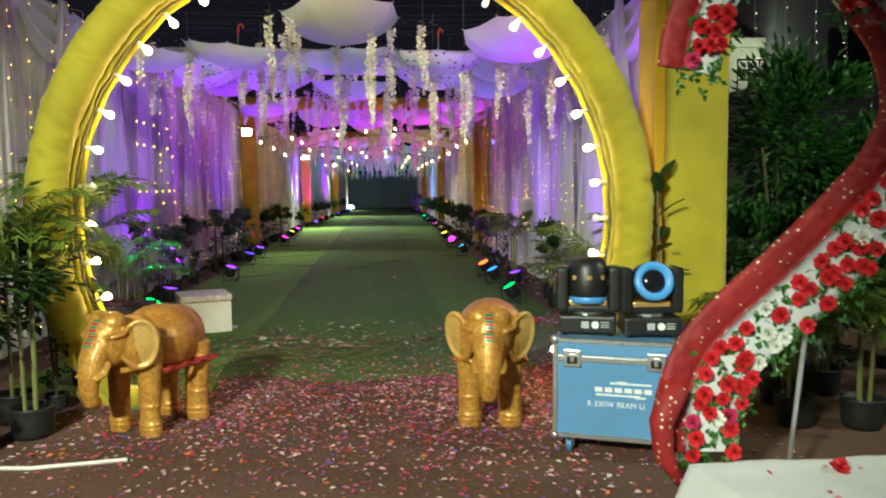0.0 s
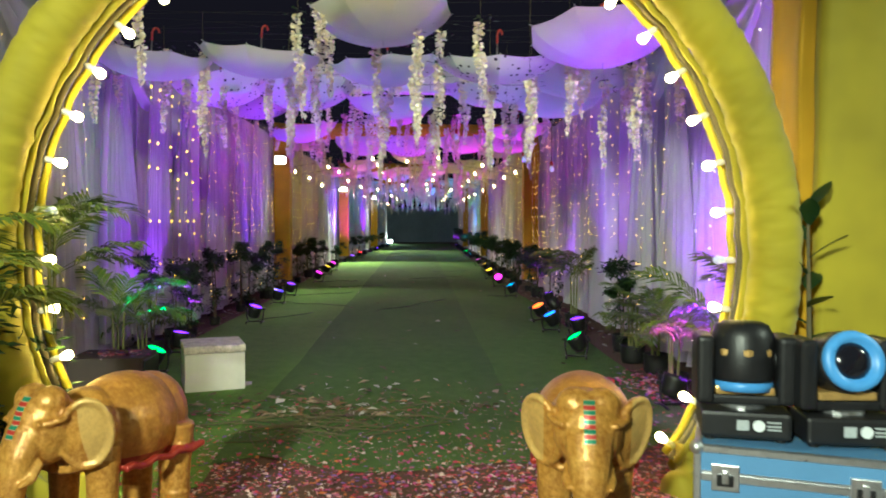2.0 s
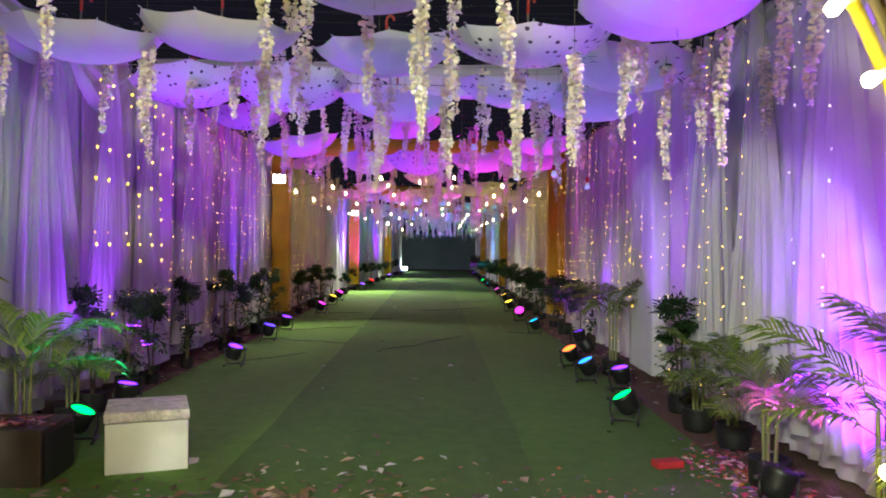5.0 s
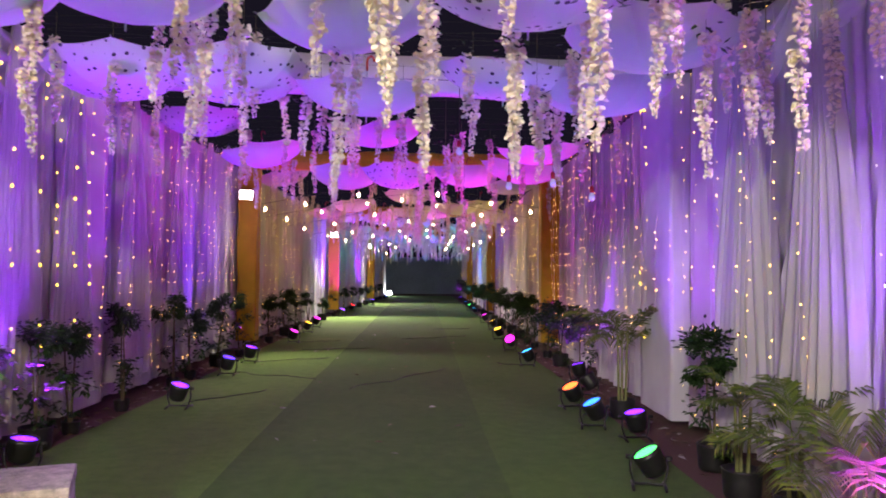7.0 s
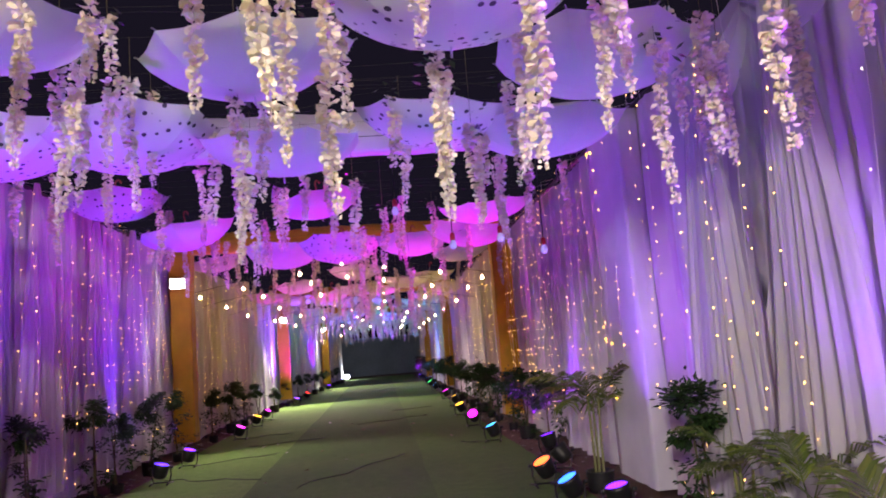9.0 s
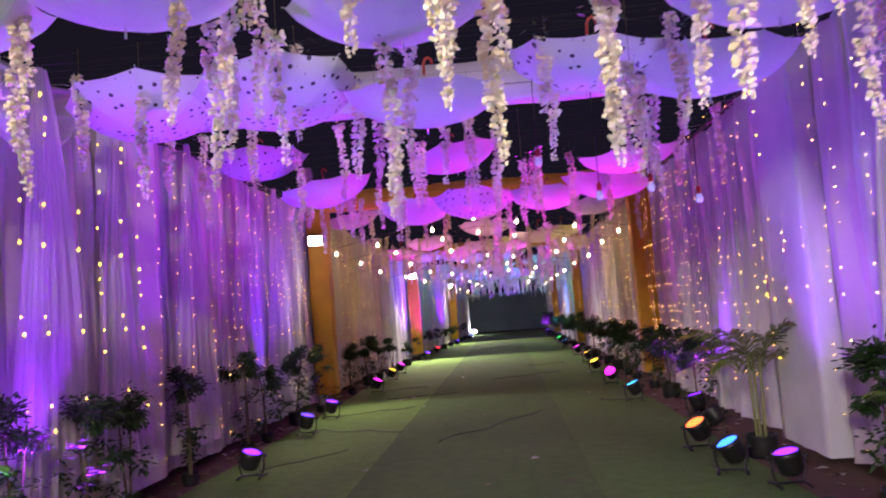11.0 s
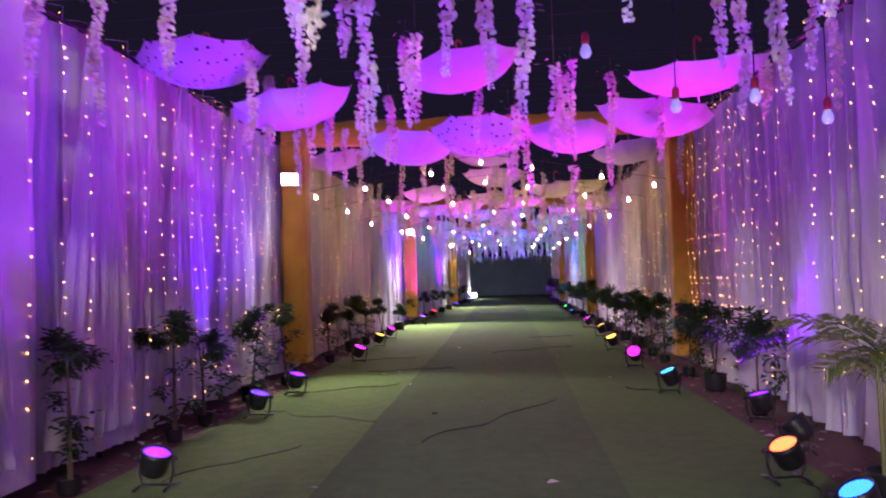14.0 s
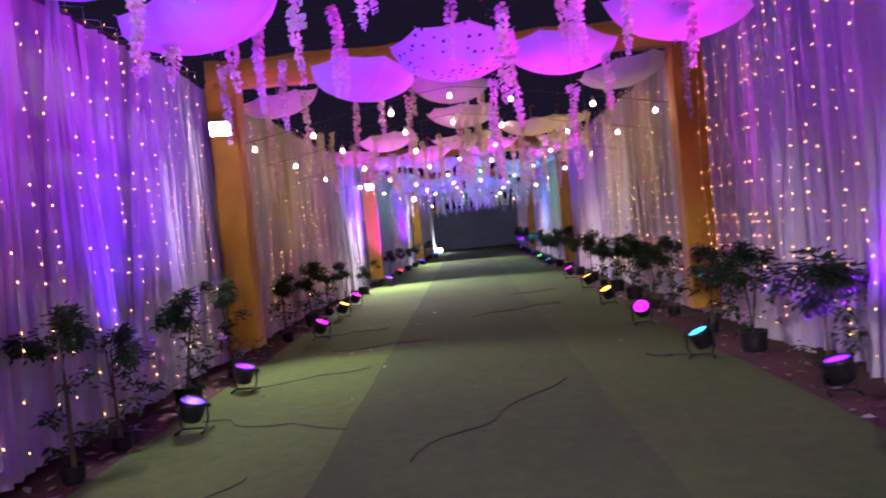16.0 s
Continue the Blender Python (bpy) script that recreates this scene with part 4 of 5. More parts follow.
def elephant_material():
    m, nt, p = nodes_of("gold_painted_statue")
    v = coords(nt)
    a, b = noise_fac(nt, v, 7.0, 5.0), noise_fac(nt, v, 45.0, 3.0)
    c = ramp(nt, a, [(0.3, (0.34, 0.13, 0.02)), (0.55, (0.58, 0.27, 0.04)), (0.75, (0.70, 0.40, 0.09))])
    c = mix(nt, 0.4, c, ramp(nt, b, [(0.35, (0.20, 0.08, 0.02)), (0.65, (0.7, 0.42, 0.12))]))
    # saddle cloth over the back: a red hem band, by place on the statue
    sep = nt.nodes.new("ShaderNodeSeparateXYZ")
    nt.links.new(v, sep.inputs[0])

    def window(sock, lo, hi):
        g = nt.nodes.new("ShaderNodeMath")
        g.operation = "COMPARE"
        g.inputs[1].default_value, g.inputs[2].default_value = (lo + hi) / 2, (hi - lo) / 2
        nt.links.new(sock, g.inputs[0])
        return g.outputs[0]

    def both(x, y):
        g = nt.nodes.new("ShaderNodeMath")
        g.operation = "MULTIPLY"
        nt.links.new(x, g.inputs[0])
        nt.links.new(y, g.inputs[1])
        return g.outputs[0]

    hem = both(window(sep.outputs["Z"], 0.385, 0.43), window(sep.outputs["Y"], -0.10, 0.50))
    rug = both(window(sep.outputs["Z"], 0.43, 1.0), window(sep.outputs["Y"], -0.10, 0.50))
    vo = add(nt, "ShaderNodeTexVoronoi", Scale=26.0)
    nt.links.new(v, vo.inputs["Vector"])
    pattern = ramp(nt, vo.outputs["Distance"], [(0.2, (0.50, 0.22, 0.04)), (0.5, (0.36, 0.14, 0.03))])
    c = mix(nt, rug, c, mix(nt, 0.5, c, pattern))
    c = mix(nt, hem, c, (0.32, 0.03, 0.02))
    jewel = both(both(window(sep.outputs["X"], -0.022, 0.022), window(sep.outputs["Z"], 0.60, 0.76)), window(sep.outputs["Y"], -0.60, -0.36))
    wv = add(nt, "ShaderNodeTexWave", Scale=9.0)
    wv.bands_direction = "Z"
    nt.links.new(v, wv.inputs["Vector"])
    c = mix(nt, jewel, c, ramp(nt, wv.outputs["Fac"], [(0.3, (0.45, 0.04, 0.03)), (0.55, (0.6, 0.5, 0.3)), (0.75, (0.04, 0.22, 0.12))]))
    for lo, hi in ((0.17, 0.5), (-0.5, -0.17)):
        ear = both(both(window(sep.outputs["X"], lo, hi), window(sep.outputs["Y"], -0.44, -0.15)), window(sep.outputs["Z"], 0.46, 0.76))
        c = mix(nt, ear, c, mix(nt, 0.45, c, (0.74, 0.55, 0.20)))
    nt.links.new(c, p.inputs["Base Color"])
    p.inputs["Metallic"].default_value = 0.25
    p.inputs["Roughness"].default_value = 0.38
    bump(nt, p, b, 0.35, 0.006)
    return m


ELEPHANT_MAT = elephant_material()


def elephant(x, y, turn, label):
    bm = bmesh.new()
    ball(bm, (0, 0.14, 0.555), (0.215, 0.33, 0.23), 24, 14)
    ball(bm, (0, 0.33, 0.56), (0.175, 0.19, 0.20), 20, 12)
    ball(bm, (0, -0.10, 0.56), (0.17, 0.20, 0.19), 20, 12)
    ball(bm, (0, -0.35, 0.62), (0.135, 0.16, 0.165), 20, 12)
    ball(bm, (0.05, -0.36, 0.73), (0.075, 0.09, 0.07), 14, 10)
    ball(bm, (-0.05, -0.36, 0.73), (0.075, 0.09, 0.07), 14, 10)
    # trunk
    pts = [(0, -0.44, 0.60), (0, -0.50, 0.51), (0, -0.53, 0.42), (0, -0.54, 0.34), (0, -0.52, 0.28), (0, -0.47, 0.26)]
    tube(bm, pts, [0.095, 0.082, 0.068, 0.058, 0.05, 0.04], 14)
    for s in (-1, 1):
        # ear: a thick fanned plate with a rolled rim
        e = Matrix.Translation((s * 0.165, -0.27, 0.60)) @ pose(0, 0, 0, 0, s * 10, s * -38)
        bmesh.ops.create_uvsphere(bm, u_segments=18, v_segments=12, radius=1, matrix=e @ Matrix.Diagonal((0.028, 0.115, 0.155, 1)))
        ring = [e @ Vector((s * 0.018, 0.108 * math.cos(k * math.pi / 12), 0.148 * math.sin(k * math.pi / 12))) for k in range(25)]
        tube(bm, ring, 0.016, 8)
        # tusk
        tube(bm, [(s * 0.07, -0.44, 0.50), (s * 0.085, -0.50, 0.44), (s * 0.08, -0.56, 0.42)], [0.024, 0.02, 0.010], 8)
        # legs with bangles
        for ly, rr in ((-0.13, 0.066), (0.36, 0.074)):
            lx = s * 0.12
            tube(bm, [(lx, ly, 0.52), (lx, ly, 0.36), (lx, ly - 0.004, 0.20), (lx, ly - 0.006, 0.08), (lx, ly, 0.0)], [rr * 1.35, rr * 1.12, rr * 1.0, rr * 0.98, rr * 1.06], 16)
            for z in (0.045, 0.075, 0.19):
                tube(bm, [(lx + (rr * 1.0) * math.cos(k * math.pi / 8), ly - 0.006 + (rr * 1.0) * math.sin(k * math.pi / 8), z) for k in range(17)], 0.008, 6)
        # saddle cloth hem
        hem = [(s * 0.208, -0.08 + 0.05 * k, 0.405 + 0.010 * math.sin(k * 1.9)) for k in range(12)]
        tube(bm, hem, 0.020, 6)
        ball(bm, (s * 0.10, -0.47, 0.66), 0.014, 8, 6)
    tube(bm, [(0, 0.47, 0.62), (0, 0.53, 0.50), (0, 0.53, 0.34)], [0.03, 0.02, 0.016], 8)
    # brow chain and neck ornament
    tube(bm, [(0.15 * math.cos(k * math.pi / 10), -0.36 - 0.12 * math.sin(k * math.pi / 10), 0.68 - 0.03 * math.sin(k * math.pi / 10)) for k in range(11)], 0.016, 6)
    tube(bm, [(0.17 * math.cos(k * math.pi / 10), -0.22 - 0.10 * math.sin(k * math.pi / 10), 0.48 - 0.05 * math.sin(k * math.pi / 10)) for k in range(11)], 0.02, 6)
    bmesh.ops.recalc_face_normals(bm, faces=bm.faces)
    ob = solid("elephant_statue", bm, ELEPHANT_MAT, pose(x, y, 0, 0, 0, turn) @ Matrix.Diagonal((1.12, 0.86, 1.04, 1)), label, "statue", "elephant pair", smooth=True)
    re = ob.modifiers.new("fuse", "REMESH")
    re.mode, re.voxel_size, re.use_smooth_shade = "VOXEL", 0.0085, True
    sm = ob.modifiers.new("soften", "SMOOTH")
    sm.factor, sm.iterations = 0.5, 3
    return ob


elephant(0.62, 5.52, -9, "gold-painted elephant statue facing the entrance path")
elephant(-1.66, 5.60, -30, "gold-painted elephant statue with a patterned saddle cloth, turned aside")

# ---------------- flight case with two moving heads ----------------
CASE = pose(0.885, 4.80, 0.0, 0, 0, -22)
CW, CD, CZ0, CZ1 = 0.70, 0.50, 0.11, 0.70


def flight_case():
    t = thing("flight_case", CASE, "blue flight case with aluminium edges on castors", "flight case")
    part("panel_shell", boxed((0.006, 0.006, CZ0 + 0.004), (CW - 0.006, CD - 0.006, CZ1 - 0.004)), CASEBLUE, t, "blue laminated panels")
    def edge(lo, hi):
        part("edge_profile", boxed(lo, hi, 0.004, 1), ALU, t)
    w = 0.028
    for z in (CZ0, CZ1 - w):
        for y in (0, CD - w):
            edge((0, y, z), (CW, y + w, z + w))
        for x in (0, CW - w):
            edge((x, w, z), (x + w, CD - w, z + w))
    for x in (0, CW - w):
        for y in (0, CD - w):
            edge((x, y, CZ0 + w), (x + w, y + w, CZ1 - w))
    edge((w, -0.004, CZ1 - 0.135), (CW - w, 0.006, CZ1 - 0.105))
    edge((w, -0.003, CZ1 - 0.105), (CW - w, 0.0045, CZ1 - 0.095))
    for x in (0, CW):
        for y in (0, CD):
            for z in (CZ0, CZ1):
                part("ball_corner", ball(bmesh.new(), (x + (0.012 if x == 0 else -0.012), y + (0.012 if y == 0 else -0.012), z + (0.012 if z == CZ0 else -0.012)), 0.028, 12, 8), ALU, t, smooth=True)
    for x in (0.115, CW - 0.115):
        l = part("latch", boxed((x - 0.05, -0.012, CZ1 - 0.165), (x + 0.05, 0.004, CZ1 - 0.065), 0.004), ALU, t, "riveted butterfly latch")
        part("latch_wing", boxed((x - 0.03, -0.02, CZ1 - 0.145), (x + 0.03, -0.010, CZ1 - 0.10), 0.004), DARKMETAL, l)
        part("latch_wing", boxed((x - 0.012, -0.024, CZ1 - 0.135), (x + 0.012, -0.012, CZ1 - 0.085), 0.004), ALU, l)
    for x in (0.09, CW - 0.09):
        for y in (0.09, CD - 0.09):
            c = part("castor", boxed((x - 0.035, y - 0.035, CZ0 - 0.012), (x + 0.035, y + 0.035, CZ0 + 0.002), 0.003, 1), ALU, t)
            part("wheel", rod(bmesh.new(), (x - 0.014, y, 0.045), (x + 0.014, y, 0.045), 0.045, n=20), surface("castor_blue", (0.05, 0.18, 0.4), 0.5), c, "blue castor wheel")
            for dx in (-0.02, 0.02):
                part("fork", boxed((x + dx - 0.003, y - 0.02, 0.035), (x + dx + 0.003, y + 0.02, CZ0 - 0.01), 0.002, 1), ALU, c)
    # printed mark: plain slanted bars, and the legible line under it
    bars = bmesh.new()
    for x0, x1, z in ((0.33, 0.56, 0.445), (0.25, 0.50, 0.375), (0.37, 0.42, 0.452), (0.47, 0.53, 0.368)):
        box(bars, (x0, -0.0016, z), (x1, 0.0075, z + 0.010))
    for i in range(6):
        box(bars, (0.245 + i * 0.055, -0.0016, 0.398), (0.245 + i * 0.055 + 0.042, 0.0075, 0.424))
    part("printed_mark", bars, WHITEPRINT, t, "white printed mark on the panel")["kind"] = "stuff"
    cu = bpy.data.curves.new("lettering", "FONT")
    cu.body, cu.size, cu.extrude = "R 230W BEAM LI", 0.045, 0.0008
    cu.materials.append(WHITEPRINT)
    tx = new("lettering", cu)
    tx.parent, tx["label"] = t, "white printed lettering"
    tx.matrix_basis = pose(0.20, 0.0035, 0.31, 90, 0, 0)


flight_case()

# amber colour stands in for warm light reflected on shell and yoke
AMBER_REFLECTION = surface("amber_reflection", (0.62, 0.40, 0.14), 0.35, 0.5)
BLUERING = surface("blue_ring", (0.10, 0.33, 0.75), 0.35, vary=0.1)
LENS = surface("dark_lens", (0.01, 0.01, 0.015), 0.05, vary=0.1, relief=0)
SCREEN = surface("grey_display", (0.45, 0.48, 0.5), 0.3, vary=0.1)


def moving_head(m, tilt, pan, label):
    t = thing("moving_head_light", m, label, "stage light", "moving head lights")
    base = part("base", boxed((-0.165, -0.13, 0.012), (0.165, 0.15, 0.115), 0.014), BLACK, t)
    part("display", boxed((-0.035, -0.134, 0.045), (0.01, -0.128, 0.085), 0.002, 1), SCREEN, base, "pale grey display")
    part("dial", rod(bmesh.new(), (0.045, -0.137, 0.066), (0.045, -0.125, 0.066), 0.022, n=20), WHITEPRINT, base, "round white keypad")
    tbars = bmesh.new()
    for z in (0.05, 0.063, 0.078):
        box(tbars, (0.075, -0.133, z), (0.125, -0.128, z + 0.006))
    part("printed_lines", tbars, SCREEN, base)["kind"] = "stuff"
    for sx in (-1, 1):
        part("rubber_foot", rod(bmesh.new(), (sx * 0.13, -0.09, 0), (sx * 0.13, -0.09, 0.014), 0.02, n=10), BLACK, base)
        part("rubber_foot", rod(bmesh.new(), (sx * 0.13, 0.11, 0), (sx * 0.13, 0.11, 0.014), 0.02, n=10), BLACK, base)
    yoke = part("yoke", boxed((-0.14, -0.055, 0.125), (0.14, 0.075, 0.165), 0.012), BLACK, t)
    yoke.matrix_basis = pose(0, 0, 0, 0, 0, pan)
    part("pan_bearing", rod(bmesh.new(), (0, 0.01, 0.112), (0, 0.01, 0.128), 0.09, n=20), ALU, t)
    for sx in (-1, 1):
        part("arm", boxed((sx * 0.118, -0.075, 0.13), (sx * 0.185, 0.095, 0.40), 0.022, 3), BLACK, yoke, smooth=False)
    head = part("head", lathe(bmesh.new(), [(0.0, -0.15), (0.07, -0.15), (0.10, -0.135), (0.118, -0.09), (0.122, 0.0), (0.118, 0.07), (0.112, 0.085)], 28), BLACK, yoke, smooth=True)
    head.matrix_basis = Matrix.Translation((0, 0.01, 0.30)) @ pose(0, 0, 0, tilt, 0, 0)
    part("front_ring", lathe(bmesh.new(), [(0.072, 0.085), (0.112, 0.085), (0.116, 0.10), (0.110, 0.122), (0.078, 0.122), (0.072, 0.10)], 28), BLUERING, head, "blue front ring", smooth=True)
    part("lens", lathe(bmesh.new(), [(0.075, 0.095), (0.06, 0.108), (0.035, 0.116), (0.0, 0.119)], 24), LENS, head, "dark glass lens", smooth=True)
    part("shell_band", lathe(bmesh.new(), [(0.121, -0.045), (0.126, -0.04), (0.126, -0.02), (0.121, -0.015)], 8), AMBER_REFLECTION, head, "shell band with warm light painted on in amber")
    part("shell_plate", boxed((-0.112, -0.058, 0.166), (0.112, 0.078, 0.20), 0.01), AMBER_REFLECTION, yoke, "inner plate coloured amber for the warm reflection")
    part("tilt_hub", rod(bmesh.new(), (-0.13, 0, 0), (0.13, 0, 0), 0.045, n=16), DARKMETAL, head)


moving_head(CASE @ pose(0.175, 0.22, CZ1 + 0.002, 0, 0, 6), 176, 4, "black moving head stage light pointing down on the case")
moving_head(CASE @ pose(0.53, 0.25, CZ1 + 0.002, 0, 0, 14), 76, 6, "black moving head stage light with a blue-ringed lens facing out")

# ---------------- boxes beside the carpet ----------------
t = thing("foam_box", pose(-2.25, 8.84, 0.006, 0, 0, 20), "white foam ice box with a stained lid on the carpet", "box")
part("body", boxed((0, 0, 0), (0.53, 0.52, 0.34), 0.012), FOAM, t)
lid_mat = surface("stained_foam_lid", (0.62, 0.56, 0.53), 0.85, vary=0.6, scale=14, grain=60)
part("lid", boxed((-0.008, -0.008, 0.346), (0.538, 0.528, 0.415), 0.012), lid_mat, t, "white foam lid with dark stains")
t = thing("speaker_box", pose(-3.16, 8.55, 0, 0, 0, 3), "low dark box with flower petals scattered on its top", "box")
part("cabinet", boxed((0, 0, 0.0), (0.62, 0.5, 0.37), 0.01), surface("brown_black_board", (0.05, 0.032, 0.026), 0.6, scale=5), t)
part("grille", boxed((0.628, 0.03, 0.03), (0.64, 0.47, 0.34), 0.006), BLACK, t, "black side grille")

# ---------------- potted plants ----------------


def leafy_mesh(seed, spread, height, n, size, mat, lumps=7):
    """A crown of separate pointed leaves grouped in uneven clumps round the origin."""
    r = random.Random(seed)
    verts, faces = [], []
    centres = [(Vector((r.gauss(0, 0.5) * spread, r.gauss(0, 0.5) * spread, r.uniform(-0.5, 0.5) * height)), r.uniform(0.35, 0.75)) for _ in range(lumps)]
    for i in range(n):
        c0, k = centres[r.randrange(lumps)]
        c = c0 + Vector((r.gauss(0, 1), r.gauss(0, 1), r.gauss(0, 0.8))) * spread * 0.42 * k
        d = (c - c0 * 0.5 + Vector((r.uniform(-0.2, 0.2), r.uniform(-0.2, 0.2), -0.06))).normalized()
        s = d.cross(Vector((r.uniform(-0.4, 0.4), r.uniform(-0.4, 0.4), 1))).normalized()
        l, w = size * r.uniform(0.7, 1.3), size * r.uniform(0.2, 0.32)
        up = s.cross(d) * l * 0.08
        q = len(verts)
        verts += [c, c + d * l * 0.4 + s * w + up, c + d * l, c + d * l * 0.4 - s * w + up, c + d * l * 0.45 - up]
        faces += [(q, q + 1, q + 4), (q + 1, q + 2, q + 4), (q + 2, q + 3, q + 4), (q + 3, q, q + 4)]
    return raw_mesh("crown", verts, faces, mat)


def frond_mesh(seed, length, droop, mat, pairs=22, leaf=0.2):
    """One arching palm frond: a rib with two rows of narrow leaflets, growing along +x."""
    r = random.Random(seed)
    verts, faces = [], []

    def at(u):
        return Vector((length * (u - 0.12 * u * u), 0.03 * math.sin(u * 3 + seed), length * (0.75 * u - droop * u * u)))

    for i in range(10):
        a, b = at(i / 10), at((i + 1) / 10)
        w = 0.007 * (1 - 0.07 * i)
        q = len(verts)
        verts += [a + Vector((0, -w, 0)), a + Vector((0, w, 0)), a + Vector((0, 0, w)), b + Vector((0, -w, 0)), b + Vector((0, w, 0)), b + Vector((0, 0, w))]
        faces += [(q, q + 1, q + 4, q + 3), (q + 1, q + 2, q + 5, q + 4), (q + 2, q, q + 3, q + 5)]
    for i in range(pairs):
        u = 0.22 + 0.78 * i / pairs
        c = at(u)
        t = (at(min(1, u + 0.03)) - at(u - 0.03)).normalized()
        for s in (-1, 1):
            l = leaf * (0.55 + 0.9 * math.sin(math.pi * min(1, u * 0.9))) * r.uniform(0.85, 1.15)
            d = (t * 0.75 + Vector((0, s, 0)) * 0.8 + Vector((0, 0, r.uniform(-0.1, 0.25)))).normalized()
            w = Vector((t.x, 0, t.z)) * 0.012
            mid, tip = c + d * l * 0.55 + Vector((0, 0, 0.01)), c + d * l + Vector((0, 0, -0.22 * l))
            q = len(verts)
            verts += [c - w * 0.5, c + w * 0.5, mid - w, mid + w, tip]
            faces += [(q, q + 1, q + 3, q + 2), (q + 2, q + 3, q + 4)]
    return raw_mesh("frond", verts, faces, mat)


POTS = []
for rad, h in ((0.085, 0.13), (0.08, 0.12), (0.13, 0.20)):
    POTS.append((h, mesh_of("pot", lathe(bmesh.new(), [(0.0, 0.0), (rad * 0.86, 0.0), (rad * 0.96, 0.03), (rad, h * 0.6), (rad * 1.04, h * 0.93), (rad * 1.07, h), (rad * 0.99, h), (rad * 0.95, h * 0.86), (0.0, h * 0.84)], 18), POT, True)))
SHRUB_CROWNS = [leafy_mesh(60 + i, 0.19 + 0.03 * (i % 3), 0.28 + 0.08 * (i % 2), 1100, 0.066, LEAF, 5 + i) for i in range(5)]
LOW_CROWNS = [leafy_mesh(80 + i, 0.13, 0.18, 60, 0.06, LEAF, 4) for i in range(3)]
FRONDS = [frond_mesh(i, 0.62 + 0.1 * (i % 3), 0.42 + 0.12 * (i % 4), PALM) for i in range(6)]


def potted_shrub(x, y, z, low=True, scale=1.0):
    t = thing("potted_shrub", pose(x, y, 0, 0, 0, rng.uniform(0, 360)), "dark green leafy shrub on thin stems in a black grow bag", "potted plant", "plants along the curtains")
    h, pot = rng.choice(POTS)
    part("pot", pot, None, t)
    for k in range(2):
        bm = bmesh.new()
        lean = Vector((rng.uniform(-0.1, 0.1), rng.uniform(-0.1, 0.1), 0))
        tube(bm, [(0.02 * k, 0, h * 0.8), lean * 0.5 + Vector((0.02 * k, 0, (h + z) * 0.5)), lean + Vector((0, 0, z))], [0.012, 0.009, 0.006], 6)
        part("stem", bm, STEM, t)
    c = part("crown", rng.choice(SHRUB_CROWNS), None, t)
    c.matrix_basis = Matrix.Translation((0, 0, z)) @ Matrix.Scale(scale, 4)
    c["kind"] = "stuff"
    if low:
        for k in range(3):
            c = part("low_shoot", rng.choice(LOW_CROWNS), None, t)
            c.matrix_basis = Matrix.Translation((rng.uniform(-0.14, 0.14), rng.uniform(-0.14, 0.14), z * (0.3 + 0.2 * k))) @ Matrix.Scale(rng.uniform(0.8, 1.4), 4)
            c["kind"] = "stuff"


def potted_palm(x, y, h0, n, scale, label="areca palm with arching fronds in a black grow bag", cane=0.25):
    t = thing("potted_palm", pose(x, y, 0, 0, 0, rng.uniform(0, 360)), label, "potted plant", "palms along the curtains")
    h, pot = POTS[2]
    part("pot", pot, None, t)
    for k in range(3):
        a = 2.1 * k
        part("cane", tube(bmesh.new(), [(0.04 * math.cos(a), 0.04 * math.sin(a), h * 0.8), (0.05 * math.cos(a), 0.05 * math.sin(a), h + h0 * 0.6), (0.06 * math.cos(a), 0.06 * math.sin(a), h + h0)], [0.014, 0.012, 0.009], 6), PALMCANE, t)
    for k in range(n):
        f = part("frond", rng.choice(FRONDS), None, t)
        f.matrix_basis = Matrix.Translation((0, 0, h + h0 * rng.uniform(0.75, 1.0))) @ pose(0, 0, 0, rng.uniform(-12, 12), rng.uniform(-28, 18), 360 * k / n + rng.uniform(-18, 18)) @ Matrix.Scale(scale * rng.uniform(0.85, 1.1), 4)


PALMCANE = surface("palm_cane", (0.16, 0.17, 0.05), 0.55, scale=12)
# along the left wall
potted_palm(-2.95, 9.15, 0.5, 9, 0.95)
potted_palm(-3.1, 10.2, 0.25, 7, 0.7)
for y, z, s in ((10.8, 1.0, 1.0), (11.65, 0.98, 0.95), (12.3, 0.92, 0.9), (13.5, 1.02, 1.0), (15.2, 1.05, 1.05), (15.95, 0.84, 0.95), (17.4, 0.98, 1.0), (18.85, 1.0, 0.85), (21.5, 0.9, 0.9), (23.4, 0.88, 1.1), (25.0, 0.8, 0.9)):
    potted_shrub(-3.2, y, z * 0.96, True, s * (0.78 if y < 16 else 0.88))
for k in range(10):
    yy = 27 + k * 2.3
    potted_shrub(left_at(yy) + 0.28, yy, rng.uniform(0.55, 0.78), False, rng.uniform(0.7, 0.9))
# along the right wall
potted_palm(2.25, 7.35, 0.75, 8, 0.8, "tall palm with yellow-green fronds in a black grow bag")
potted_palm(2.12, 8.7, 0.35, 9, 0.9)
potted_palm(2.28, 9.7, 0.35, 8, 0.75)
potted_palm(2.2, 10.3, 0.42, 7, 0.6)
potted_palm(2.14, 13.2, 0.68, 12, 0.9)
for y, z, s in ((11.05, 0.86, 0.95), (16.1, 0.82, 1.2), (17.7, 0.86, 1.0), (19.0, 0.74, 0.95), (20.6, 0.9, 0.9), (21.6, 0.8, 0.9), (23.05, 0.88, 1.0), (24.5, 0.8, 0.9), (25.9, 0.8, 0.9)):
    potted_shrub(2.3, y, z, True, s)
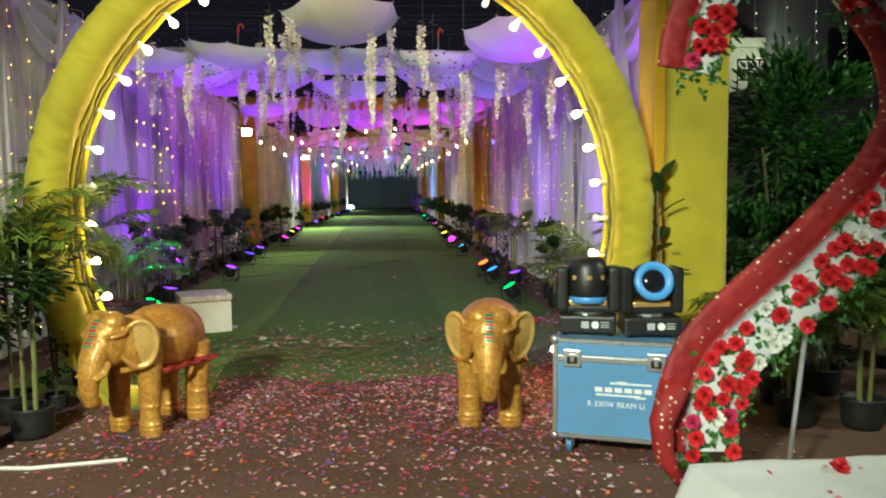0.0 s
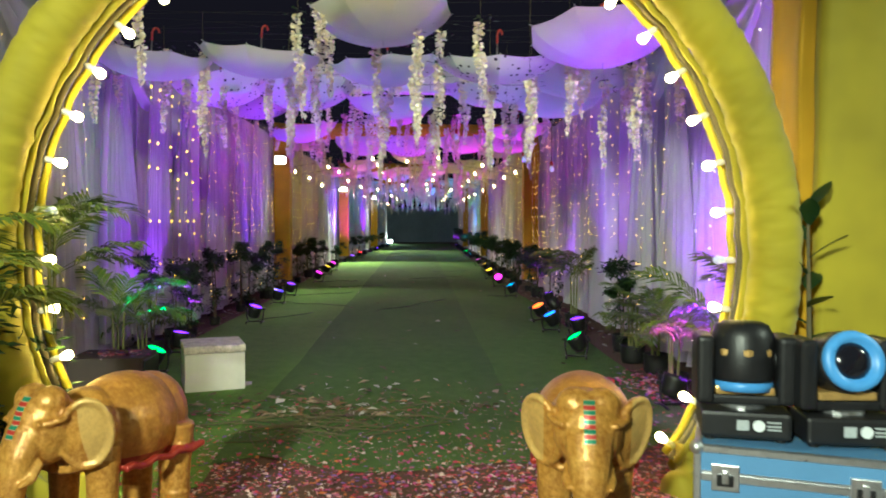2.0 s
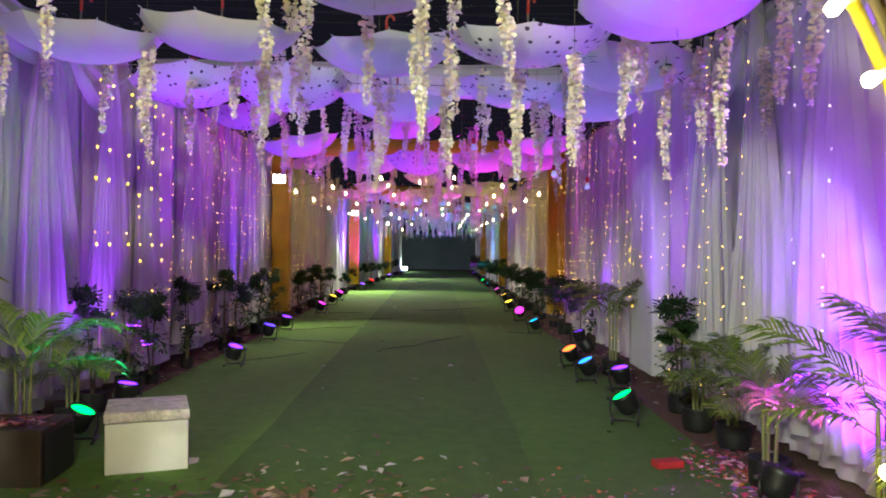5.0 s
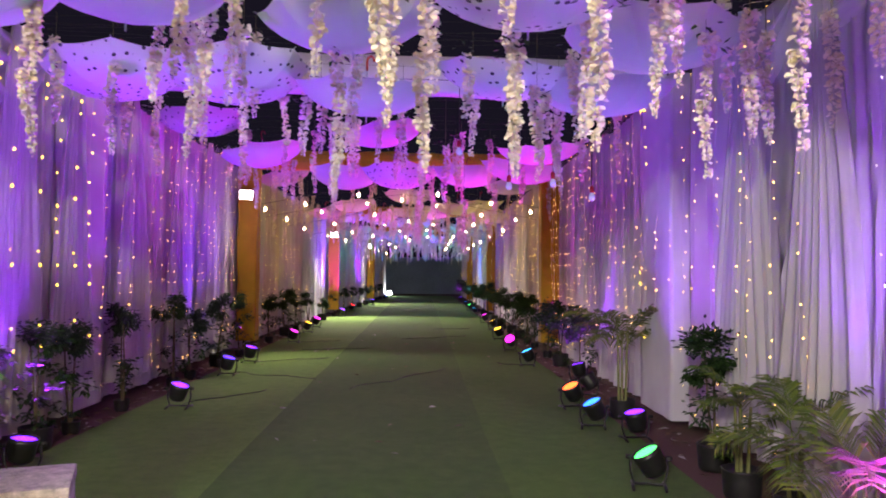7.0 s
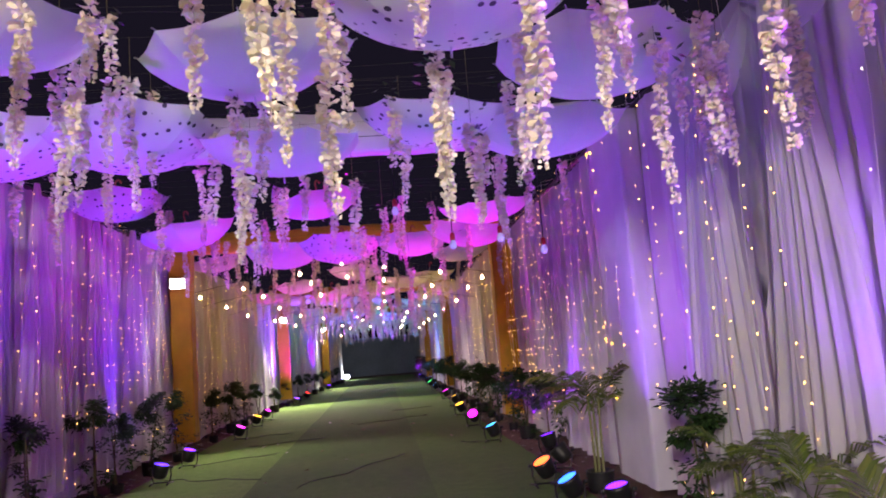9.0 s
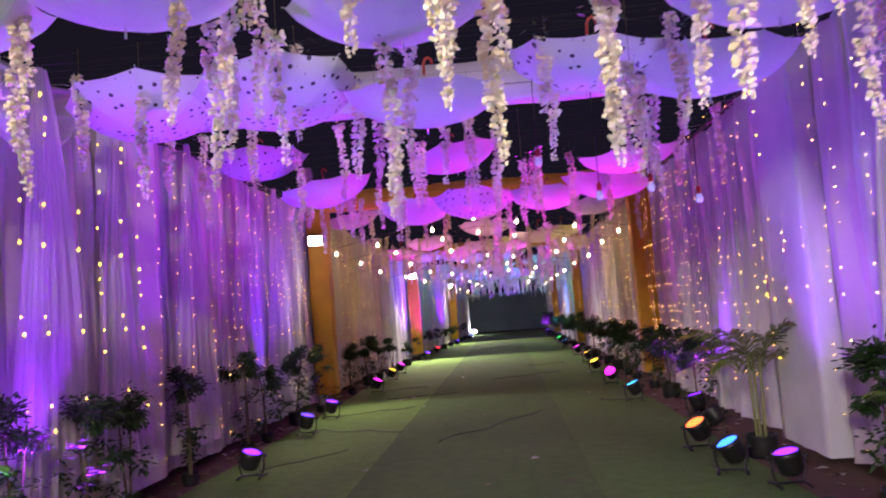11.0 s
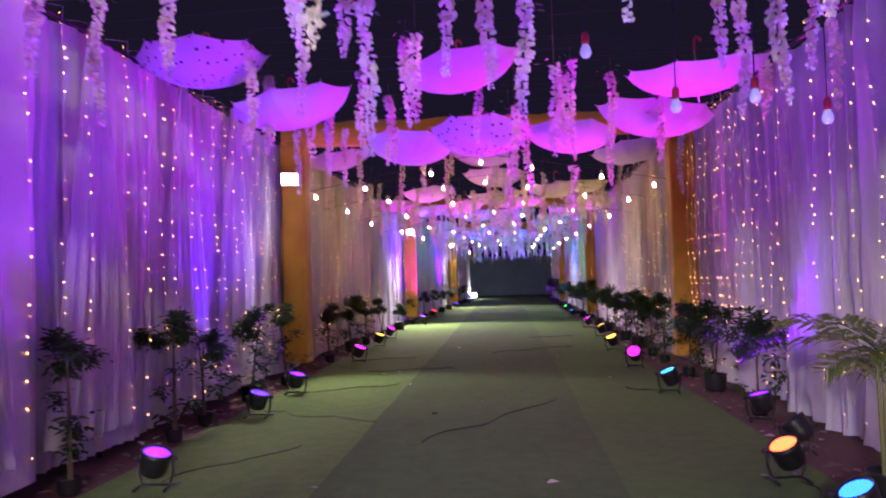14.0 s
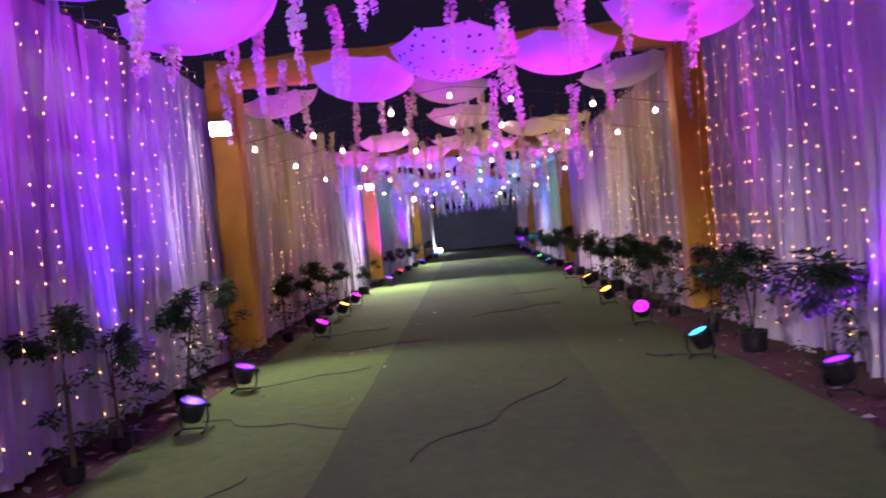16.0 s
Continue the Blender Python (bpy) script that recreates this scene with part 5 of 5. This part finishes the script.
for k in range(12):
    yy = 27.2 + k * 2.0
    potted_shrub(2.3, yy, rng.uniform(0.65, 0.95), False, rng.uniform(0.85, 1.1))
# at the entrance, beside the arch
potted_palm(-2.36, 5.5, 1.0, 10, 0.85)
potted_palm(-2.62, 5.85, 1.25, 11, 0.95)
potted_palm(-2.9, 5.1, 0.75, 11, 0.9)
potted_palm(-2.5, 6.85, 1.3, 10, 0.9)
potted_shrub(-2.6, 5.0, 0.95, True, 1.5)
potted_shrub(-2.45, 6.1, 1.0, True, 1.3)
potted_shrub(-2.95, 5.5, 0.75, True, 1.2)
potted_palm(1.75, 6.75, 0.7, 7, 0.8)
t = thing("rubber_plant", pose(1.98, 6.1, 0), "dark plant with a few broad leaves in a black grow bag", "potted plant")
part("pot", POTS[2][1], None, t)
part("stem", tube(bmesh.new(), [(0, 0, 0.24), (0.02, 0, 0.9), (0.0, 0, 1.6)], [0.018, 0.014, 0.008], 7), STEM, t)
for k in range(9):
    bm = bmesh.new()
    z, a = 0.9 + 0.09 * k, k * 2.4
    l, w = 0.26, 0.05
    d = Vector((math.cos(a), math.sin(a), 0.35 + 0.12 * k)).normalized()
    s = d.cross(Vector((0, 0, 1))).normalized()
    prev = None
    for j in range(7):
        u = j / 6
        c = Vector((0.01, 0, z)) + d * l * u + Vector((0, 0, -0.05 * u * u))
        ww = w * math.sin(math.pi * min(1, u * 0.97 + 0.03)) + 0.003
        row = [bm.verts.new(c - s * ww), bm.verts.new(c + Vector((0, 0, -0.008))), bm.verts.new(c + s * ww)]
        if prev:
            for i in (0, 1):
                bm.faces.new((prev[i], prev[i + 1], row[i + 1], row[i]))
        prev = row
    part("leaf", bm, LEAF, t, smooth=True)

# ---------------- garden beyond the entrance ----------------
for x, y, zc, r, n, seed in ((4.15, 8.2, 1.95, 1.05, 5200, 5), (5.4, 8.9, 1.5, 0.9, 2600, 6)):
    t = thing("bush", pose(x, y, 0), "dense dark green leafy garden bush", "bush", "garden bushes")
    c = part("crown", leafy_mesh(seed, r * 0.62, r * 1.45, n, 0.12, BUSH, 22), None, t)
    c.matrix_basis = Matrix.Translation((0, 0, zc))
    c["kind"] = "stuff"
    for k in range(4):
        part("trunk", tube(bmesh.new(), [(0.05 * k - 0.08, 0.03 * k, 0), (0.10 * k - 0.15, 0.05 * k, zc * 0.5), (0.22 * k - 0.33, 0.1 * k - 0.1, zc)], [0.035, 0.028, 0.012], 7), STEM, t)
for x, y in ((2.75, 5.7), (3.2, 5.9), (3.0, 5.1), (3.6, 5.4), (2.6, 5.2), (4.1, 5.9)):
    potted_palm(x, y, rng.uniform(0.3, 0.6), 8, rng.uniform(0.75, 0.95))
for x, y in ((2.9, 6.4), (3.5, 6.3), (4.2, 6.6), (4.8, 6.2)):
    potted_shrub(x, y, rng.uniform(0.6, 0.9), True, 1.3)

# neighbouring house with a balcony
t = thing("house", pose(9.0, 20.0, 0), "dark grey two-storey neighbouring house with a pale lit balcony", "house")
HOUSEWALL = surface("house_plaster", (0.10, 0.10, 0.115), 0.9, world_space=True, scale=0.8, grain=14)
PALEWALL = surface("balcony_plaster", (0.30, 0.30, 0.25), 0.9, world_space=True, scale=0.8, grain=14)
part("wall", boxed((1.2, 0, 0), (9.0, 7.0, 9.0)), HOUSEWALL, t)
part("side_wall", boxed((0.0, 0.6, 0), (1.2, 7.0, 5.2)), PALEWALL, t, "pale plastered bay behind the balcony")
part("balcony_slab", boxed((-0.25, -0.9, 3.72), (1.3, 0.6, 3.88), 0.02), PALEWALL, t)
for z in (4.15, 4.4, 4.65):
    part("balcony_rail", rod(bmesh.new(), (-0.2, -0.85, z), (1.2, -0.85, z), 0.022, n=8), DARKMETAL, t)
for k in range(6):
    part("baluster", rod(bmesh.new(), (-0.2 + 0.28 * k, -0.85, 3.86), (-0.2 + 0.28 * k, -0.85, 4.66), 0.018, n=8), DARKMETAL, t)
part("parapet", boxed((-0.15, 0.5, 5.2), (1.2, 7.1, 5.45), 0.02), PALEWALL, t)
w = part("window", boxed((2.6, -0.05, 4.2), (3.9, 0.04, 5.6), 0.02), DARKMETAL, t)
part("pane", boxed((2.7, -0.07, 4.3), (3.8, -0.055, 5.5)), LENS, w)
lamp("balcony_lamp", "POINT", (9.6, 19.6, 5.0), (9.6, 19.6, 0), 60, (1.0, 0.95, 0.8), 0.08)
for k in range(5):
    t = thing("fairy_lights", pose(4.9 + 0.55 * k, 10.5 + 0.2 * k, 4.9), "string of tiny cool-white lights hanging before the house", "fairy lights", "fairy light strings")
    part("wire", WIRES[k % 3], None, t)
    part("light_chain", FAIRY_SETS["cool"][k % 4], None, t, "tiny lit bulbs")["kind"] = "stuff"
bm = bmesh.new()
tube(bm, [(2.6, 6.6, 4.2), (3.6, 8.5, 4.6), (4.9, 10.5, 4.9), (7.1, 11.3, 4.92), (11.0, 15.0, 5.4)], 0.004, 5)
solid("hanging_wire", bm, TWINE, Matrix(), "thin cord stretched towards the house with light strings", "cord", "hanging cords")

# ---------------- heart frame with roses ----------------
HY = 4.0


def red_net():
    m, nt, p = nodes_of("red_sequin_net")
    v = coords(nt)
    vo = add(nt, "ShaderNodeTexVoronoi", Scale=26.0, Randomness=0.5)
    nt.links.new(v, vo.inputs["Vector"])
    f = noise_fac(nt, v, 4.0, 3.0)
    c = ramp(nt, f, [(0.3, (0.17, 0.005, 0.008)), (0.7, (0.30, 0.010, 0.014))])
    spot = ramp(nt, vo.outputs["Distance"], [(0.19, (1, 1, 1)), (0.23, (0, 0, 0))])
    c = mix(nt, spot, c, (0.8, 0.66, 0.5))
    nt.links.new(c, p.inputs["Base Color"])
    nt.links.new(spot, p.inputs["Metallic"])
    p.inputs["Roughness"].default_value = 0.65
    bump(nt, p, noise_fac(nt, v, 260.0, 1.0), 0.3, 0.002)
    return m


RED_NET = red_net()
ROSE_RED = surface("rose_red", (0.62, 0.015, 0.03), 0.6, vary=0.3, scale=30)
ROSE_PINK = surface("rose_pink", (0.55, 0.03, 0.13), 0.6, vary=0.3, scale=30)
ROSE_WHITE = surface("rose_white", (0.78, 0.78, 0.74), 0.6, vary=0.1, scale=30)
WHITE_CLOTH = cloth("white_stage_cloth", (0.76, 0.77, 0.80), 0.15)


def spline(points, n):
    """Catmull-Rom through plan points."""
    P = [Vector(p) for p in points]
    P = [P[0] * 2 - P[1]] + P + [P[-1] * 2 - P[-2]]
    out = []
    for i in range(1, len(P) - 2):
        for k in range(n):
            t = k / n
            a, b, c, d = P[i - 1:i + 3]
            out.append(0.5 * ((2 * b) + (c - a) * t + (2 * a - 5 * b + 4 * c - d) * t * t + (3 * b - a - 3 * c + d) * t ** 3))
    return out + [P[-2]]


def band(line, lo, hi, y, thick, wrinkle, seed):
    """A flat padded band beside a line in the x-z plane, from offset lo to hi to the line's left."""
    verts, faces, m = [], [], 7
    for i, p in enumerate(line):
        d = (line[min(i + 1, len(line) - 1)] - line[max(i - 1, 0)]).normalized()
        nrm = Vector((-d.y, d.x))
        for k in range(m):
            u = k / (m - 1)
            o = p + nrm * (lo + (hi - lo) * u)
            puff = thick * math.sin(math.pi * u) ** 0.6 + wrinkle * noise.noise((i * 0.7, k * 0.9, seed))
            verts.append((o.x, y - puff, o.y))
    n = len(verts)
    for i, v in enumerate(list(verts)):
        verts.append((v[0], y + 0.02, v[2]))
    for i in range(len(line) - 1):
        for k in range(m - 1):
            a = i * m + k
            faces.append((a, a + m, a + m + 1, a + 1))
            faces.append((n + a, n + a + 1, n + a + m + 1, n + a + m))
        for k in (0, m - 1):
            a = i * m + k
            faces.append((a, a + m, n + a + m, n + a))
    return verts, faces


def rose_mesh(mat, seed):
    r = random.Random(seed)
    verts, faces = [], []
    for ring, (cnt, rad, tilt, size) in enumerate(((3, 0.007, 1.2, 0.020), (5, 0.016, 0.85, 0.026), (6, 0.026, 0.45, 0.032), (7, 0.034, 0.12, 0.034))):
        for k in range(cnt):
            a = 2 * math.pi * (k + 0.4 * ring) / cnt + r.uniform(-0.15, 0.15)
            out, tan = Vector((math.cos(a), math.sin(a), 0)), Vector((-math.sin(a), math.cos(a), 0))
            up = out * math.cos(tilt) + Vector((0, 0, 1)) * math.sin(tilt)
            c = out * rad * 0.5 + Vector((0, 0, 0.012 * (3 - ring)))
            q = len(verts)
            for j, (u, w) in enumerate(((0, 0.5), (0.5, 1.0), (1.0, 0.62))):
                for s in (-1, 0, 1):
                    verts.append(c + up * size * u + tan * s * size * 0.62 * w + out * (0.006 * abs(s) * -1) + Vector((0, 0, 0.004 if s == 0 and j == 2 else 0)))
            for j in (0, 1):
                for s in (0, 1):
                    b = q + j * 3 + s
                    faces.append((b, b + 1, b + 4, b + 3))
    hub = len(verts)
    verts.append(Vector((0, 0, -0.004)))
    for q in range(0, hub, 9):
        faces += [(hub, q + 1, q), (hub, q + 2, q + 1)]
    return raw_mesh("rose", verts, faces, mat, True)


ROSES = {"red": [rose_mesh(ROSE_RED, i) for i in range(3)], "white": [rose_mesh(ROSE_WHITE, 9)], "pink": [rose_mesh(ROSE_PINK, 12)]}
ROSELEAF = leafy_mesh(99, 0.06, 0.03, 10, 0.05, BUSH, 3)
ROSELEAF.name = "rose_leaf"


def heart_piece(t, line, out_sign, red_w, rose_w, seed, step):
    r = random.Random(seed)
    v, f = band(line, 0, out_sign * -red_w, HY, 0.014, 0.022, seed)
    part("net_band", raw_mesh("net_band", v, f, RED_NET, True), None, t, "red sequinned net band")
    v, f = band(line, 0.004 * out_sign, out_sign * rose_w, HY, 0.008, 0.004, seed + 3)
    part("backing", raw_mesh("backing", v, f, WHITE_CLOTH, True), None, t, "white backing board")
    gap = 0.0
    for i in range(1, len(line) - 1):
        d = line[i + 1] - line[i - 1]
        gap -= d.length / 2
        if gap > 0:
            continue
        gap, d = step * 0.033, d.normalized()
        nrm = Vector((-d.y, d.x)) * out_sign
        for u in (0.16, 0.5, 0.84):
            o = line[i] + nrm * rose_w * (u + r.uniform(-0.10, 0.10)) + d * r.uniform(-0.03, 0.03)
            kind = r.choice(("red", "red", "red", "red", "white", "pink" if r.random() < 0.3 else "red"))
            lf = part("rose_leaf", ROSELEAF, None, t)
            lf["kind"] = "stuff"
            lf.matrix_basis = Matrix.Translation((o.x + r.uniform(-0.04, 0.04), HY - 0.02, o.y - 0.035)) @ pose(0, 0, 0, 80, 0, 0) @ pose(0, 0, 0, 0, 0, r.uniform(0, 360))
            if r.random() < 0.18:
                continue
            ro = part("rose", r.choice(ROSES[kind]), None, t, "artificial %s rose" % kind if kind != "red" else "")
            ro.matrix_basis = Matrix.Translation((o.x, HY - 0.022, o.y)) @ pose(0, 0, 0, 90 + r.uniform(-18, 18), 0, 0) @ pose(0, 0, 0, 0, 0, r.uniform(0, 360)) @ Matrix.Scale(r.uniform(0.78, 0.98), 4)


heart = thing("heart_frame", Matrix(), "large heart-shaped frame with a red net band and artificial roses", "decoration")
main = spline([(1.36, 0.28), (1.37, 0.52), (1.50, 0.81), (1.88, 1.16), (2.16, 1.43), (2.36, 1.66), (2.47, 1.95), (2.40, 2.26), (2.22, 2.50)], 16)
heart_piece(heart, main, -1, 0.16, 0.27, 4, 2)
upper = spline([(1.33, 2.12), (1.36, 2.30), (1.45, 2.52), (1.62, 2.70), (1.86, 2.76), (2.08, 2.66), (2.22, 2.50)], 12)
heart_piece(heart, upper, -1, 0.13, 0.16, 8, 3)
part("leg", tube(bmesh.new(), [(2.0, HY + 0.05, 0.95), (1.95, HY + 0.12, 0.05)], 0.013, 8), ALU, heart, "thin grey support pole")
part("leg", tube(bmesh.new(), [(1.45, HY + 0.03, 0.45), (1.42, HY + 0.05, 0.04)], 0.015, 8), DARKMETAL, heart)
# net gathered and hanging from the tip
bm = bmesh.new()
tube(bm, [(1.30, HY - 0.03, 0.62), (1.22, HY - 0.05, 0.45), (1.24, HY - 0.04, 0.28), (1.33, HY - 0.05, 0.12)], [0.07, 0.06, 0.05, 0.02], 10)
part("net_tail", bm, RED_NET, heart, "red sequinned net hanging loose", smooth=True)

# ---------------- low stage with white cloth ----------------
t = thing("stage", Matrix(), "low platform covered with a crumpled white cloth, petals on it", "stage")
nx, ny = 60, 40
verts, faces = [], []
for j in range(ny + 1):
    for i in range(nx + 1):
        x, y = 1.30 + 3.2 * i / nx, 2.3 + 1.62 * j / ny
        z = 0.265 + 0.012 * noise.noise((x * 4, y * 5, 1)) + 0.008 * noise.noise((x * 11, y * 3, 4))
        if i == 0:
            x, z = x - 0.07 + 0.03 * noise.noise((y * 7, 2, 2)), 0.015
        elif i == 1:
            x -= 0.02
        if j == ny:
            y, z = y + 0.05 + 0.02 * noise.noise((x * 7, 5, 2)), 0.015
        elif j == 0:
            z = 0.015
        verts.append((x, y, z))
for j in range(ny):
    for i in range(nx):
        a = j * (nx + 1) + i
        faces.append((a, a + 1, a + nx + 2, a + nx + 1))
part("cloth", raw_mesh("cloth", verts, faces, WHITE_CLOTH, True), None, t, "crumpled white cloth")
part("platform", boxed((1.33, 2.36, 0.0), (4.46, 3.88, 0.24)), STEM, t, "wooden platform")
ro = solid("rose", ROSES["red"][0], None, pose(1.98, 3.72, 0.275, 20, 0, 40), "single red artificial rose lying on the white cloth", "flower")

# ---------------- petals, litter and cables ----------------


def scatter(name, count, seed, place, size, mat, label, parent=None):
    r = random.Random(seed)
    verts, faces = [], []
    for _ in range(count):
        x, y, z = place(r)
        a, s = r.uniform(0, 6.283), size * r.uniform(0.5, 1.4)
        u, w = Vector((math.cos(a), math.sin(a), r.uniform(-0.25, 0.25))) * s, Vector((-math.sin(a), math.cos(a), r.uniform(-0.3, 0.3))) * s * r.uniform(0.4, 0.9)
        c = Vector((x, y, z + 0.004 + s * 0.2))
        q = len(verts)
        verts += [c - u, c - w * 0.8 + Vector((0, 0, s * 0.15)), c + u, c + w * 0.8 + Vector((0, 0, s * 0.2))]
        faces.append((q, q + 1, q + 2, q + 3))
    ob = new(name, raw_mesh(name, verts, faces, mat))
    return tagged(ob, label, "petals", kind="stuff")


PETALS = petal_material("paper_petals", [(0.50, 0.05, 0.09), (0.62, 0.25, 0.30), (0.66, 0.52, 0.50), (0.45, 0.05, 0.22), (0.55, 0.16, 0.05), (0.40, 0.10, 0.20), (0.62, 0.40, 0.42), (0.40, 0.03, 0.05), (0.20, 0.10, 0.35)])
DRYLEAF = petal_material("dry_leaves", [(0.16, 0.09, 0.04), (0.30, 0.22, 0.15), (0.10, 0.07, 0.04), (0.45, 0.42, 0.38)])


def entrance_spot(r):
    if r.random() < 0.55:
        return (max(-2.6, min(2.3, r.gauss(0.75, 0.75))), max(3.6, r.gauss(6.2, 0.9)), 0)
    if r.random() < 0.5:
        return (max(-2.8, min(1.4, r.gauss(-1.3, 0.6))), r.gauss(6.1, 0.7), 0)
    return (r.uniform(-2.8, 1.2), 3.2 + 5.4 * r.random(), 0)


scatter("paper_petals", 10500, 11, entrance_spot, 0.019, PETALS, "scattered paper petals and confetti on the earth")
scatter("carpet_petals", 420, 12, lambda r: (r.gauss(-0.2, 1.0), 6.3 + abs(r.gauss(0.4, 1.1)), 0.014), 0.022, PETALS, "scattered paper petals on the carpet's near edge")
scatter("wall_petals", 420, 13, lambda r: (r.gauss(2.05, 0.16), r.gauss(8.9, 0.4), 0.012), 0.03, PETALS, "heap of paper petals by the curtain")
scatter("box_petals", 90, 14, lambda r: (-2.85 + r.gauss(0, 0.14), 8.78 + r.gauss(0, 0.1), 0.37), 0.03, PETALS, "pink petals on the dark box")
scatter("stage_petals", 60, 15, lambda r: (r.uniform(1.5, 3.2), r.uniform(2.6, 3.8), 0.275), 0.022, PETALS, "coloured paper petals on the white cloth")
scatter("dry_leaves", 260, 16, lambda r: (r.gauss(-0.9, 0.7), 7.9 + abs(r.gauss(0, 0.6)), 0.014), 0.045, DRYLEAF, "dry leaves and twigs on the carpet's near edge")
scatter("carpet_litter", 46, 17, lambda r: (r.uniform(-2.6, 1.7), r.uniform(9.0, 24.0), 0.014), 0.04, DRYLEAF, "scraps of paper and dry leaves on the carpet")
scatter("edge_litter", 500, 18, lambda r: (r.choice((r.uniform(-3.45, -3.05), r.uniform(2.05, 2.55))), r.uniform(7.5, 26.0), 0.0), 0.05, DRYLEAF, "dry leaves along the foot of the curtains")

r = random.Random(19)
bm = bmesh.new()
for _ in range(70):
    x, y, a, l = r.gauss(-0.85, 0.5), 7.7 + r.gauss(0, 0.28), r.uniform(0, 6.283), r.uniform(0.12, 0.4)
    d = Vector((math.cos(a), math.sin(a), 0)) * l
    c = Vector((x, y, 0.022))
    tube(bm, [c - d, c + Vector((-d.y, d.x, 0)) * 0.12 + Vector((0, 0, 0.012)), c + d], 0.004, 4)
tagged(new("twigs", mesh_of("twigs", bm, STEM)), "heap of dry twigs on the near end of the carpet", "twigs", kind="stuff")

for seed, (x0, y0, x1, y1) in enumerate(((-2.8, 16.6, -1.5, 16.0), (-2.8, 17.9, -1.6, 18.6), (-2.7, 13.8, -1.9, 14.9), (-0.9, 15.0, 0.45, 17.2), (-2.7, 21.6, -1.7, 21.9), (1.7, 17.6, 1.3, 17.9), (-0.4, 22.5, 1.0, 23.4), (-2.3, 19.9, -1.0, 20.4), (1.6, 12.6, 2.0, 14.4), (0.3, 25.5, 1.4, 25.9))):
    pts = [(x0 + (x1 - x0) * k / 16 + 0.06 * math.sin(k * 0.9 + seed), y0 + (y1 - y0) * k / 16 + 0.08 * math.sin(k * 0.7 + 2 * seed), 0.018) for k in range(17)]
    solid("cable", tube(bmesh.new(), pts, 0.0045, 6), CABLE, Matrix(), "thin black power cable lying on the carpet", "cable", "floor cables", smooth=True)
bm = bmesh.new()
tube(bm, [(-2.55, 4.92, 0.012), (-2.1, 4.86, 0.012), (-1.6, 4.95, 0.012)], 0.012, 6)
solid("edging_strip", bm, WHITEPLASTIC, Matrix(), "pale strip lying on the earth", "strip")
solid("red_packet", boxed((0, 0, 0), (0.2, 0.11, 0.05), 0.006), surface("red_card", (0.45, 0.03, 0.03), 0.5), pose(1.5, 9.05, 0.014, 0, 0, 12), "small red cardboard packet on the carpet", "packet")
